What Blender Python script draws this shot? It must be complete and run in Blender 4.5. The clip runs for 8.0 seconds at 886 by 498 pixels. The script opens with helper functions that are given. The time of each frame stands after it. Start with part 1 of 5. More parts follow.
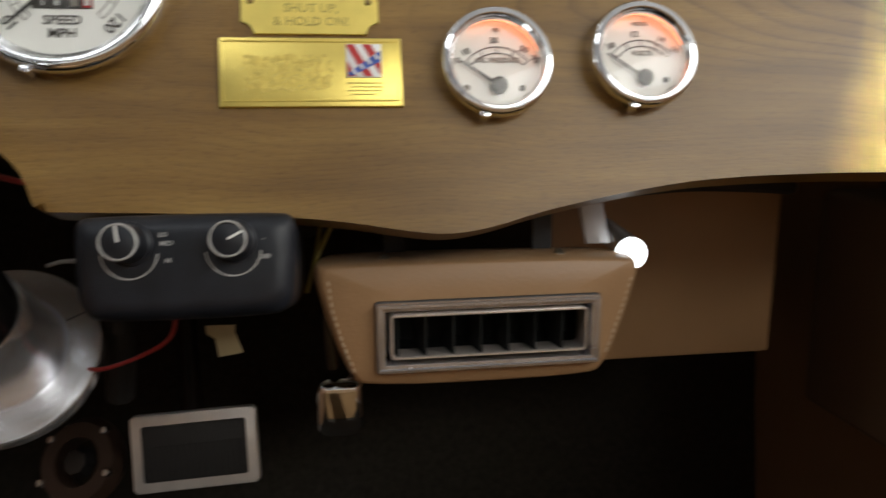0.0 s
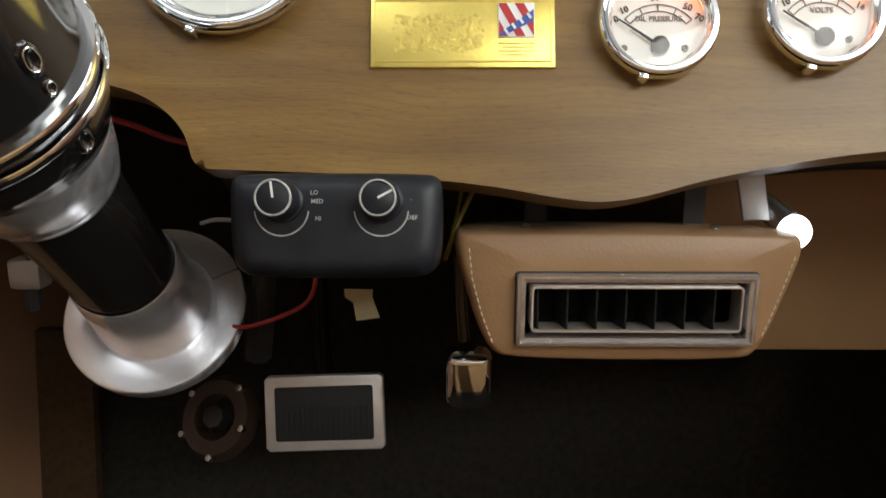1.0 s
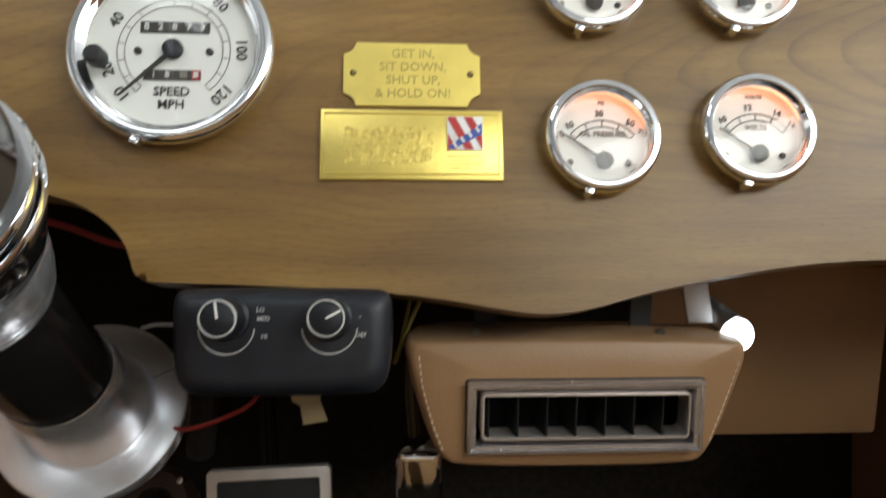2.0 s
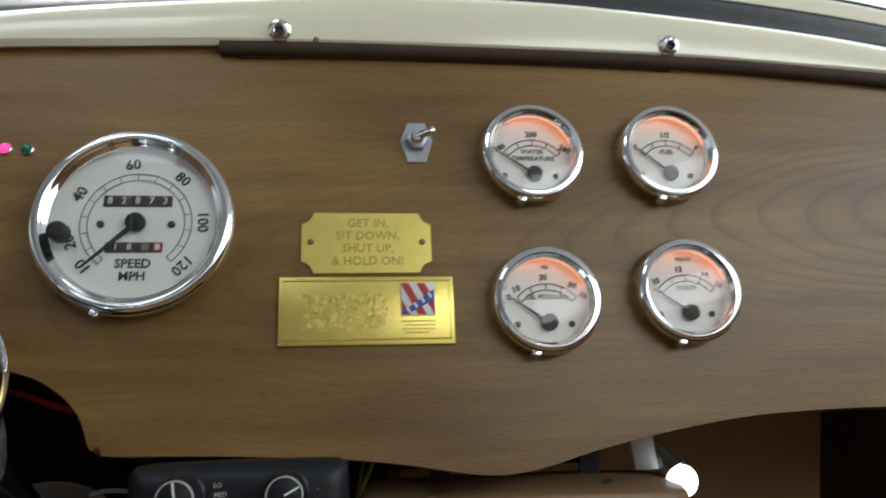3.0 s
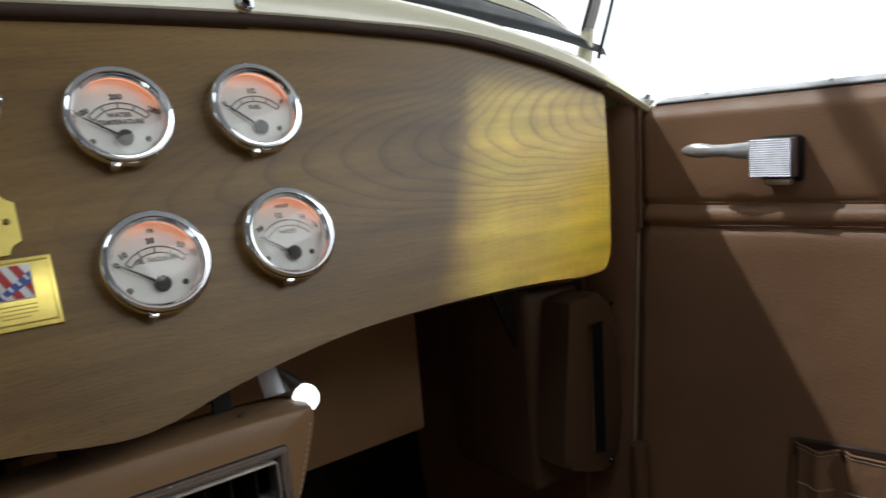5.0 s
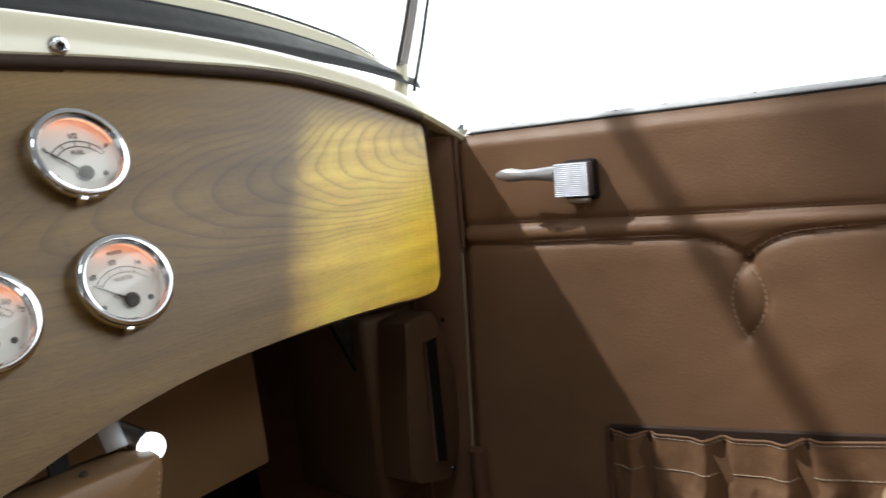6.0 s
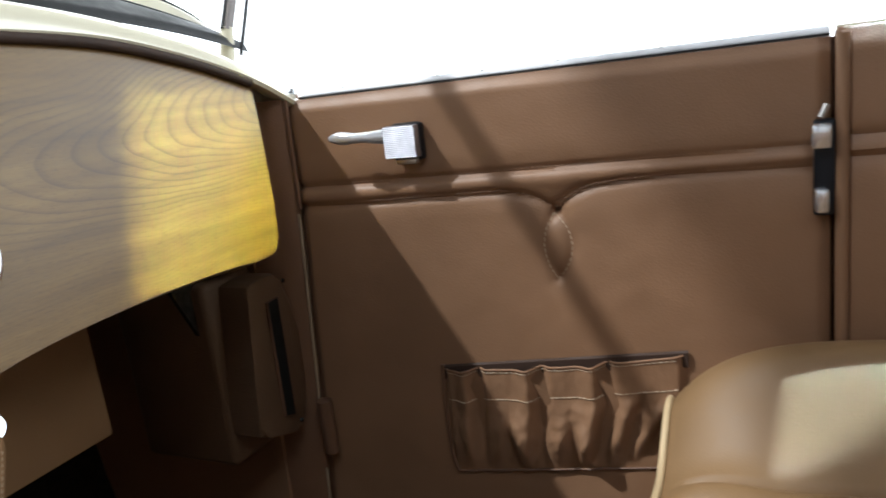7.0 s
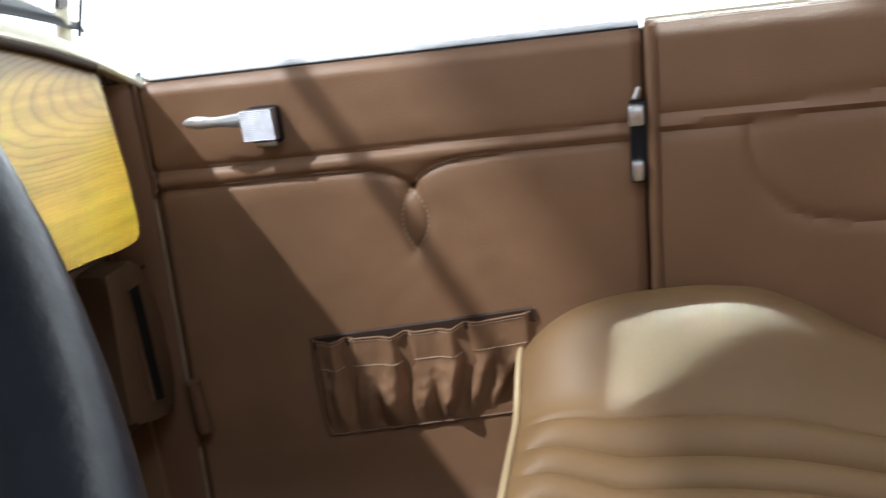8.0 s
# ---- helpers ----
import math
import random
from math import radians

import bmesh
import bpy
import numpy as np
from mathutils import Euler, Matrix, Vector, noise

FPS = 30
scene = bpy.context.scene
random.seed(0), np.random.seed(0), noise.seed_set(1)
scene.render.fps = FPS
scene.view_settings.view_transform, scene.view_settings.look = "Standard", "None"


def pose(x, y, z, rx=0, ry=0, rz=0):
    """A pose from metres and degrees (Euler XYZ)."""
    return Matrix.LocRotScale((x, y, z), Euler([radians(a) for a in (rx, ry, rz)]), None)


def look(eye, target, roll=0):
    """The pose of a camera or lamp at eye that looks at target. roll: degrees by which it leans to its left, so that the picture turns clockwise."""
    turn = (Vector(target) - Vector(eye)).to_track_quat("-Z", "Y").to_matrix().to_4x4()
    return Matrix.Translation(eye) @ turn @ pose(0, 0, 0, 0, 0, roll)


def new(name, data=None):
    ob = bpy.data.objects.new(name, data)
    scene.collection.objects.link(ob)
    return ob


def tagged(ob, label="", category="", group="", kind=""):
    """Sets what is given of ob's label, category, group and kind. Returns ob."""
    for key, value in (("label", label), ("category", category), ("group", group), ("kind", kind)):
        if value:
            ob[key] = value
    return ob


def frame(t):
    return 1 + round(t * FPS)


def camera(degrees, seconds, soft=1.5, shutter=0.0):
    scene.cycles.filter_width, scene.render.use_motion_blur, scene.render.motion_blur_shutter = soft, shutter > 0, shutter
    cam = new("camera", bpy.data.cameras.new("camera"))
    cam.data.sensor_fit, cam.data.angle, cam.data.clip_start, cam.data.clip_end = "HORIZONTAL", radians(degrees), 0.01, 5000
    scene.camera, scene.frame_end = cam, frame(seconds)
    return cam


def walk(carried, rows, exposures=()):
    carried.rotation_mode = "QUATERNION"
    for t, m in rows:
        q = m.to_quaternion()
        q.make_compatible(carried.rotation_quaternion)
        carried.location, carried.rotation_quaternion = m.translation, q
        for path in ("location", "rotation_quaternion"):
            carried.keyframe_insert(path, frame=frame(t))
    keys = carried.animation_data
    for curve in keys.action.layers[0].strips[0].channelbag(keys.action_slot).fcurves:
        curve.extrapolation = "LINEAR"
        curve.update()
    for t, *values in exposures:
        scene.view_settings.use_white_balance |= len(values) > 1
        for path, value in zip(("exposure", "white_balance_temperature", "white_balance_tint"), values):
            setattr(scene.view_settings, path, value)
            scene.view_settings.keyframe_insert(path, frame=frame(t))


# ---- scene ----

# camera and its way
cam = camera(63.10, 8.0, soft=1.5, shutter=0.5)
PATH = [
    (0, look((0.1222, -0.3773, -0.0556), (0.2081, 0.2041, -0.1763), -0.21)),
    (0.2, look((0.1187, -0.3737, -0.0601), (0.1690, 0.2119, -0.1809), -0.08)),
    (0.5, look((0.1114, -0.3722, -0.0640), (0.1341, 0.2102, -0.2064), -0.40)),
    (0.7, look((0.1076, -0.3710, -0.0675), (0.1031, 0.2116, -0.2107), -0.34)),
    (1, look((0.1066, -0.3676, -0.0666), (0.1008, 0.2177, -0.1987), -0.00)),
    (1.2, look((0.1083, -0.3655, -0.0628), (0.0965, 0.2205, -0.1912), 0.22)),
    (2.3, look((0.1066, -0.3583, -0.0349), (0.1578, 0.2372, -0.0876), 0.59)),
    (2.5, look((0.1078, -0.3574, -0.0351), (0.1616, 0.2398, -0.0568), 0.46)),
    (2.8, look((0.1087, -0.3642, -0.0174), (0.1694, 0.2327, -0.0265), 0.12)),
    (3, look((0.1023, -0.3725, -0.0038), (0.1814, 0.2221, -0.0167), 0.14)),
    (3.2, look((0.1024, -0.3782, 0.0013), (0.1972, 0.2142, -0.0048), -0.07)),
    (3.5, look((0.1033, -0.3860, 0.0057), (0.2489, 0.1959, -0.0069), -0.83)),
    (3.8, look((0.1069, -0.3930, 0.0099), (0.3142, 0.1698, -0.0054), -1.62)),
    (4, look((0.1065, -0.3936, 0.0037), (0.3562, 0.1514, -0.0195), -2.29)),
    (4.2, look((0.1079, -0.3889, 0.0058), (0.3775, 0.1460, -0.0298), -2.98)),
    (4.5, look((0.1063, -0.3963, 0.0047), (0.3950, 0.1276, -0.0422), -4.24)),
    (4.7, look((0.1043, -0.4021, 0.0070), (0.4184, 0.1044, -0.0625), -4.53)),
    (5.8, look((0.0790, -0.4080, 0.0226), (0.5246, -0.0158, -0.0648), -6.20)),
    (6, look((0.0743, -0.4129, 0.0232), (0.5380, -0.0422, -0.0638), -6.70)),
    (6.2, look((0.0693, -0.4162, 0.0285), (0.5470, -0.0658, -0.0661), -7.04)),
    (6.5, look((0.0567, -0.4244, 0.0250), (0.5543, -0.1061, -0.0802), -7.08)),
    (6.8, look((0.0419, -0.4282, 0.0281), (0.5600, -0.1535, -0.0986), -6.76)),
    (7, look((0.0451, -0.4344, 0.0336), (0.5690, -0.1775, -0.1062), -7.14)),
    (7.2, look((0.0369, -0.4303, 0.0356), (0.5695, -0.1995, -0.1161), -6.72)),
    (7.5, look((0.0235, -0.4305, 0.0390), (0.5612, -0.2238, -0.1290), -6.63)),
    (7.8, look((0.0091, -0.4327, 0.0503), (0.5548, -0.2630, -0.1323), -6.99)),
    (8, look((0.0033, -0.4340, 0.0545), (0.5586, -0.2979, -0.1276), -6.94)),
]
EXPOSURES = [(0, 0.0, 6450, 9), (0.5, 0.3, 6400, 8), (1.2, 0.42, 6350, 8), (2.4, 0.04, 6050, 5), (3.0, -0.55, 5850, 5), (4.0, -1.0, 5850, 6), (4.7, -0.95, 5850, 6), (6.0, -0.42, 6000, 6),
             (6.6, -0.24, 5880, 6), (8.0, 0.04, 5680, 6)]
walk(cam, PATH, EXPOSURES)

# world, sun, lamps
world = bpy.data.worlds.new("showroom_sky")
scene.world = world
world.use_nodes = True
wn = world.node_tree.nodes
sky = wn.new("ShaderNodeTexSky")
sky.sky_type = "NISHITA"
sky.sun_disc = False
SUN_WAY = Vector((0.75, -1.0, -1.75)).normalized()      # the way that the light travels
sky.sun_elevation = math.asin(-SUN_WAY.z)
sky.sun_rotation = math.atan2(-SUN_WAY.x, -SUN_WAY.y)
world.node_tree.links.new(sky.outputs[0], wn["Background"].inputs[0])
sky.dust_density, sky.ozone_density = 5.0, 0.2
wn["Background"].inputs[1].default_value = 0.12

sun_data = bpy.data.lights.new("sun", "SUN")
sun_data.energy = 3.4
sun_data.angle = radians(1.2)
sun_data.color = (1.0, 0.95, 0.88)
sun = new("sun", sun_data)
sun.matrix_world = look((0, 0, 3), Vector((0, 0, 3)) + SUN_WAY)


def area_lamp(name, eye, target, sx, sy, watts, color):
    d = bpy.data.lights.new(name, "AREA")
    d.shape, d.size, d.size_y, d.energy, d.color = "RECTANGLE", sx, sy, watts, color
    ob = new(name, d)
    ob.matrix_world = look(eye, target)
    return ob


# unseen area lamps behind and beside the car, added to brighten dash and door
area_lamp("fill_lamp_rear", (2.6, -2.8, 2.25), (0.30, -0.2, -0.05), 4.2, 1.4, 144, (1.0, 0.98, 0.91))
area_lamp("fill_lamp_side", (-0.9, -1.3, 2.35), (0.40, -0.10, -0.18), 1.5, 0.8, 22, (0.97, 0.98, 1.0))
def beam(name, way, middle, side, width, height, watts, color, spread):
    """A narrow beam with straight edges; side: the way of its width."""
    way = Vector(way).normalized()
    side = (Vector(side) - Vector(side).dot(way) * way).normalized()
    ob = area_lamp(name, (0, 0, 0), way, width, height, watts, color)
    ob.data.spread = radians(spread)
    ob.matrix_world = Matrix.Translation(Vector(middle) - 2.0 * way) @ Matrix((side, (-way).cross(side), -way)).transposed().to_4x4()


# beam lamps added over the door to draw two light patches: yellow on the end of the board, pale on the crown of the
# seat
beam("patch_beam", (-0.5, 0.42, -0.757), (0.5026, -0.0114, -0.0338), (0.131, -0.0051, -0.0152), 0.145, 0.114, 0.26, (0.95, 0.97, 0.25), 1.2)
beam("patch_beam", (-0.31, 0.2, -1.0), (0.6172, -0.5105, -0.2065), (-0.1878, 0.9503, 0.2483), 0.16, 0.09, 0.27, (0.72, 0.91, 1.0), 0.5)


# ---- materials ----
def mat(name, color, rough=0.5, metal=0.0, bump=0.0, bscale=300.0, vary=0.12, vscale=12.0, coat=0.0, spec=0.5, stretch=(1, 1, 1), emit=None, power=0.0):
    m = bpy.data.materials.new(name)
    m.use_nodes = True
    nt = m.node_tree
    b = nt.nodes["Principled BSDF"]
    b.inputs["Roughness"].default_value = rough
    b.inputs["Metallic"].default_value = metal
    b.inputs["Coat Weight"].default_value = coat
    b.inputs["Coat Roughness"].default_value = 0.12
    b.inputs["Specular IOR Level"].default_value = spec
    if emit:
        b.inputs["Emission Color"].default_value = (*emit, 1)
        b.inputs["Emission Strength"].default_value = power
    tc = nt.nodes.new("ShaderNodeTexCoord")
    mp = nt.nodes.new("ShaderNodeMapping")
    mp.inputs["Scale"].default_value = stretch
    nt.links.new(tc.outputs["Object"], mp.inputs[0])
    n1 = nt.nodes.new("ShaderNodeTexNoise")
    n1.inputs["Scale"].default_value = vscale
    n1.inputs["Detail"].default_value = 5
    nt.links.new(mp.outputs[0], n1.inputs["Vector"])
    ramp = nt.nodes.new("ShaderNodeValToRGB")
    lo = [c * (1 - vary) for c in color]
    hi = [min(1, c * (1 + vary)) for c in color]
    ramp.color_ramp.elements[0].position, ramp.color_ramp.elements[1].position = 0.3, 0.7
    ramp.color_ramp.elements[0].color = (*lo, 1)
    ramp.color_ramp.elements[1].color = (*hi, 1)
    nt.links.new(n1.outputs[0], ramp.inputs[0])
    nt.links.new(ramp.outputs[0], b.inputs["Base Color"])
    # gloss varies a little with wear
    mr = nt.nodes.new("ShaderNodeMapRange")
    mr.inputs["To Min"].default_value = max(0.02, rough * 0.8)
    mr.inputs["To Max"].default_value = min(1, rough * 1.25)
    n3 = nt.nodes.new("ShaderNodeTexNoise")
    n3.inputs["Scale"].default_value = vscale * 4
    nt.links.new(mp.outputs[0], n3.inputs["Vector"])
    nt.links.new(n3.outputs[0], mr.inputs[0])
    nt.links.new(mr.outputs[0], b.inputs["Roughness"])
    if bump:
        n2 = nt.nodes.new("ShaderNodeTexNoise")
        n2.inputs["Scale"].default_value = bscale
        n2.inputs["Detail"].default_value = 3
        nt.links.new(mp.outputs[0], n2.inputs["Vector"])
        bp = nt.nodes.new("ShaderNodeBump")
        bp.inputs["Strength"].default_value = bump
        bp.inputs["Distance"].default_value = 0.001
        nt.links.new(n2.outputs[0], bp.inputs["Height"])
        nt.links.new(bp.outputs[0], b.inputs["Normal"])
    return m


def leather(name, color, rough=0.5, grain=0.3):
    """Grained hide: fine cells, soft mottling."""
    m = mat(name, color, rough, vary=0.10, vscale=9)
    nt = m.node_tree
    b = nt.nodes["Principled BSDF"]
    tc = nt.nodes.new("ShaderNodeTexCoord")
    v = nt.nodes.new("ShaderNodeTexVoronoi")
    v.inputs["Scale"].default_value = 520
    n = nt.nodes.new("ShaderNodeTexNoise")
    n.inputs["Scale"].default_value = 60
    n.inputs["Detail"].default_value = 4
    nt.links.new(tc.outputs["Object"], v.inputs["Vector"])
    nt.links.new(tc.outputs["Object"], n.inputs["Vector"])
    add = nt.nodes.new("ShaderNodeMath")
    add.operation = "ADD"
    nt.links.new(v.outputs["Distance"], add.inputs[0])
    nt.links.new(n.outputs[0], add.inputs[1])
    bp = nt.nodes.new("ShaderNodeBump")
    bp.inputs["Strength"].default_value = grain
    bp.inputs["Distance"].default_value = 0.0008
    nt.links.new(add.outputs[0], bp.inputs["Height"])
    nt.links.new(bp.outputs[0], b.inputs["Normal"])
    return m


def wood_material():
    """Varnished walnut veneer: long figure along the board, nested arches toward its outer end, fibre and pores."""
    m = bpy.data.materials.new("varnished_walnut")
    m.use_nodes = True
    nt = m.node_tree
    b = nt.nodes["Principled BSDF"]
    tc = nt.nodes.new("ShaderNodeTexCoord")

    def link(p, q):
        if isinstance(p, (int, float)):
            q.default_value = p
        else:
            nt.links.new(p, q)

    def math_node(op, p, q=0.0, r=0.0):
        n = nt.nodes.new("ShaderNodeMath")
        n.operation = op
        for k, v in enumerate((p, q, r)):
            link(v, n.inputs[k])
        return n.outputs[0]

    def noise_at(scale, stretch, detail=3.0, rough=0.5, shift=0.0):
        mp = nt.nodes.new("ShaderNodeMapping")
        mp.inputs["Scale"].default_value = stretch
        mp.inputs["Location"].default_value = (shift, shift, shift)
        link(tc.outputs["Object"], mp.inputs[0])
        n = nt.nodes.new("ShaderNodeTexNoise")
        n.inputs["Scale"].default_value, n.inputs["Detail"].default_value, n.inputs["Roughness"].default_value = scale, detail, rough
        link(mp.outputs[0], n.inputs["Vector"])
        return n.outputs[0]

    def ramp(fac, stops):
        n = nt.nodes.new("ShaderNodeValToRGB")
        e = n.color_ramp.elements
        e[0].position, e[0].color = stops[0][0], (*stops[0][1], 1)
        e[1].position, e[1].color = stops[-1][0], (*stops[-1][1], 1)
        for p, c in stops[1:-1]:
            e.new(p).color = (*c, 1)
        link(fac, n.inputs[0])
        return n.outputs[0]

    def multiply(c, d, fac):
        n = nt.nodes.new("ShaderNodeMix")
        n.data_type, n.blend_type = "RGBA", "MULTIPLY"
        link(fac, n.inputs[0])
        link(c, n.inputs[6])
        link(d, n.inputs[7])
        return n.outputs[2]

    sep = nt.nodes.new("ShaderNodeSeparateXYZ")
    link(tc.outputs["Object"], sep.inputs[0])
    u, v = sep.outputs["X"], sep.outputs["Z"]
    # arches: parabolas that open toward the outer end, their axis rising gently, waved by soft noise
    bend = math_node("MULTIPLY", math_node("SUBTRACT", noise_at(11.0, (0.7, 1, 1), 1.0), 0.5), 0.034)
    axis = math_node("MULTIPLY_ADD", math_node("SUBTRACT", u, 0.33), 0.10, 0.003)
    dv = math_node("DIVIDE", math_node("SUBTRACT", math_node("ADD", v, bend), axis), 0.128)
    wob = math_node("MULTIPLY", math_node("SUBTRACT", noise_at(20.0, (0.8, 1, 1.4), 2.0, 0.45, 3.0), 0.5), 0.020)
    p = math_node("ADD", math_node("SUBTRACT", u, math_node("MULTIPLY", dv, dv)), wob)
    # rings lie closer toward the heart
    run = math_node("SUBTRACT", p, 0.331)
    near = math_node("DIVIDE", math_node("MAXIMUM", run, 0.0), 0.16)
    f = math_node("FRACT", math_node("MULTIPLY_ADD", math_node("MULTIPLY", near, near), 0.9, math_node("DIVIDE", run, 0.0285)))
    ring = ramp(f, ((0.0, (0.34, 0.28, 0.22)), (0.08, (0.58, 0.52, 0.46)), (0.26, (0.94, 0.92, 0.90)), (0.60, (1.08, 1.07, 1.06)), (0.95, (0.94, 0.92, 0.90)), (1.0, (0.34, 0.28, 0.22))))
    f2 = math_node("FRACT", math_node("DIVIDE", p, 0.0086))
    ring2 = ramp(f2, ((0.0, (0.80, 0.77, 0.74)), (0.35, (1.0, 1.0, 1.0)), (0.9, (1.0, 1.0, 1.0)), (1.0, (0.80, 0.77, 0.74))))
    fade = nt.nodes.new("ShaderNodeMapRange")
    fade.interpolation_type = "SMOOTHSTEP"
    fade.inputs["From Min"].default_value, fade.inputs["From Max"].default_value = 0.14, 0.35
    fade.inputs["To Min"].default_value, fade.inputs["To Max"].default_value = 0.34, 1.0
    link(p, fade.inputs[0])
    patchy = math_node("MULTIPLY", fade.outputs[0], ramp(noise_at(16.0, (1, 1, 1), 2.0, 0.5, 8.0), ((0.30, (0.62, 0.62, 0.62)), (0.60, (1, 1, 1)))))
    # long soft figure along the board, wavering
    figure = noise_at(2.4, (2.2, 8.0, 26.0), 4.0, 0.55)
    col = ramp(figure, ((0.28, (0.140, 0.077, 0.0180)), (0.50, (0.202, 0.115, 0.0285)), (0.74, (0.260, 0.160, 0.044))))
    broad = noise_at(6.0, (0.9, 1.0, 1.9), 3.0, 0.5, 5.0)
    col = multiply(col, ramp(broad, ((0.30, (0.74, 0.70, 0.65)), (0.68, (1.12, 1.12, 1.10)))), 1.0)
    col = multiply(col, ring, math_node("MULTIPLY", patchy, 0.66))
    col = multiply(col, ring2, math_node("MULTIPLY", patchy, 0.14))
    fibre = noise_at(1.0, (22.0, 60.0, 330.0), 4.0, 0.65)
    col = multiply(col, ramp(fibre, ((0.30, (0.74, 0.71, 0.67)), (0.68, (1.20, 1.19, 1.16)))), 0.22)
    pore = noise_at(1.0, (150.0, 500.0, 900.0), 2.0, 0.5)
    col = multiply(col, ramp(pore, ((0.33, (0.52, 0.46, 0.40)), (0.45, (1, 1, 1)))), 0.35)
    link(col, b.inputs["Base Color"])
    mr = nt.nodes.new("ShaderNodeMapRange")
    mr.inputs["To Min"].default_value, mr.inputs["To Max"].default_value = 0.34, 0.52
    link(fibre, mr.inputs[0])
    link(mr.outputs[0], b.inputs["Roughness"])
    b.inputs["Specular IOR Level"].default_value = 0.28
    b.inputs["Coat Weight"].default_value = 0.40
    b.inputs["Coat Roughness"].default_value = 0.34
    bp = nt.nodes.new("ShaderNodeBump")
    bp.inputs["Strength"].default_value, bp.inputs["Distance"].default_value = 0.22, 0.0006
    link(math_node("ADD", pore, math_node("MULTIPLY", fibre, 0.7)), bp.inputs["Height"])
    link(bp.outputs[0], b.inputs["Normal"])
    return m


def glass_material(name, tint=(1, 1, 1), ior=1.45):
    m = bpy.data.materials.new(name)
    m.use_nodes = True
    nt = m.node_tree
    nt.nodes.remove(nt.nodes["Principled BSDF"])
    t = nt.nodes.new("ShaderNodeBsdfTransparent")
    t.inputs[0].default_value = (*tint, 1)
    g = nt.nodes.new("ShaderNodeBsdfGlossy")
    g.inputs["Roughness"].default_value = 0.03
    fr = nt.nodes.new("ShaderNodeFresnel")
    fr.inputs[0].default_value = ior
    mx = nt.nodes.new("ShaderNodeMixShader")
    nt.links.new(fr.outputs[0], mx.inputs[0])
    nt.links.new(t.outputs[0], mx.inputs[1])
    nt.links.new(g.outputs[0], mx.inputs[2])
    nt.links.new(mx.outputs[0], nt.nodes["Material Output"].inputs[0])
    return m


WOOD = wood_material()
LEATHER = leather("tan_leather", (0.275, 0.154, 0.085), 0.5, 0.16)
CAMEL = leather("camel_leather", (0.33, 0.195, 0.098), 0.42, 0.12)
SEAT_LEATHER = leather("seat_leather", (0.228, 0.136, 0.060), 0.55, 0.14)
PIPING = mat("light_piping", (0.62, 0.47, 0.27), 0.45, vary=0.08)
WELT = mat("shaded_welt", (0.042, 0.021, 0.012), 0.75, vary=0.2, vscale=60)
THREAD = mat("cream_thread", (0.62, 0.50, 0.36), 0.7, vary=0.1, vscale=200)
# tan leather with the hinge pillar's shade put into its colour
PILLAR_LEATHER = leather("shaded_pillar_leather", (0.185, 0.098, 0.056), 0.5)
# kick housing leather, darkened in colour for the shade under the dashboard
KICK_LEATHER = leather("shaded_kick_leather", (0.125, 0.073, 0.040), 0.55)
DARK_LEATHER = leather("brown_welt", (0.16, 0.085, 0.05), 0.5)
MOUTH = leather("pocket_mouth_shade", (0.050, 0.026, 0.016), 0.75)
CREAM = mat("cream_paint", (0.82, 0.77, 0.59), 0.22, coat=0.6, vary=0.03, vscale=3)
CHROME = mat("chrome", (0.89, 0.91, 0.94), 0.045, metal=1.0, vary=0.03, vscale=40)
HANDLE_METAL = mat("worn_handle_chrome", (0.40, 0.41, 0.46), 0.42, metal=1.0, vary=0.15, vscale=90)
PAD = mat("reddish_vinyl", (0.058, 0.027, 0.014), 0.85, vary=0.12, vscale=40, spec=0.15)
LEVER_METAL = mat("bright_lever_chrome", (0.90, 0.91, 0.96), 0.24, metal=0.6, vary=0.05, vscale=60)
BRACKET = mat("grey_zinc", (0.40, 0.40, 0.41), 0.5, metal=0.6, vary=0.12, vscale=60)
SATIN = mat("satin_steel", (0.55, 0.54, 0.53), 0.32, metal=1.0, bump=0.1, bscale=120, vary=0.12, vscale=60, stretch=(1, 1, 6))
ALUMINIUM = mat("polished_aluminium", (0.92, 0.93, 0.97), 0.22, metal=0.82, bump=0.02, bscale=250, vary=0.02, vscale=12)
BRASS = mat("brass", (0.80, 0.64, 0.17), 0.36, metal=0.85, bump=0.08, bscale=500, vary=0.10, vscale=40)
ENGRAVED = mat("faint_engraving", (0.48, 0.37, 0.10), 0.5, metal=0.6, vary=0.2, vscale=200)
BRASS_DARK = mat("dark_brass", (0.20, 0.14, 0.05), 0.6, metal=0.3, vary=0.2, vscale=200)
EMBOSSED = mat("embossed_brass", (0.66, 0.51, 0.13), 0.42, metal=0.85, bump=0.35, bscale=420, vary=0.18, vscale=240)
IVORY = mat("ivory_dial", (0.92, 0.92, 0.88), 0.55, vary=0.02)
INK = mat("dial_ink", (0.05, 0.045, 0.04), 0.6, vary=0.1)
INK_GREY = mat("grey_ink", (0.22, 0.20, 0.17), 0.6, vary=0.1)
BLACK_PLASTIC = mat("grained_black_plastic", (0.010, 0.012, 0.017), 0.40, bump=0.12, bscale=1100, vary=0.25, vscale=80, spec=0.35)
BLACK_GLOSS = mat("black_gloss_paint", (0.012, 0.011, 0.011), 0.12, coat=0.7, vary=0.1)
BLACK_RUBBER = mat("black_rubber", (0.018, 0.018, 0.019), 0.6, bump=0.3, bscale=600, vary=0.2, vscale=70)
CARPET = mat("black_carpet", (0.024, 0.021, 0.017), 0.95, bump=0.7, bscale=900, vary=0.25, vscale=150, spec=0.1)
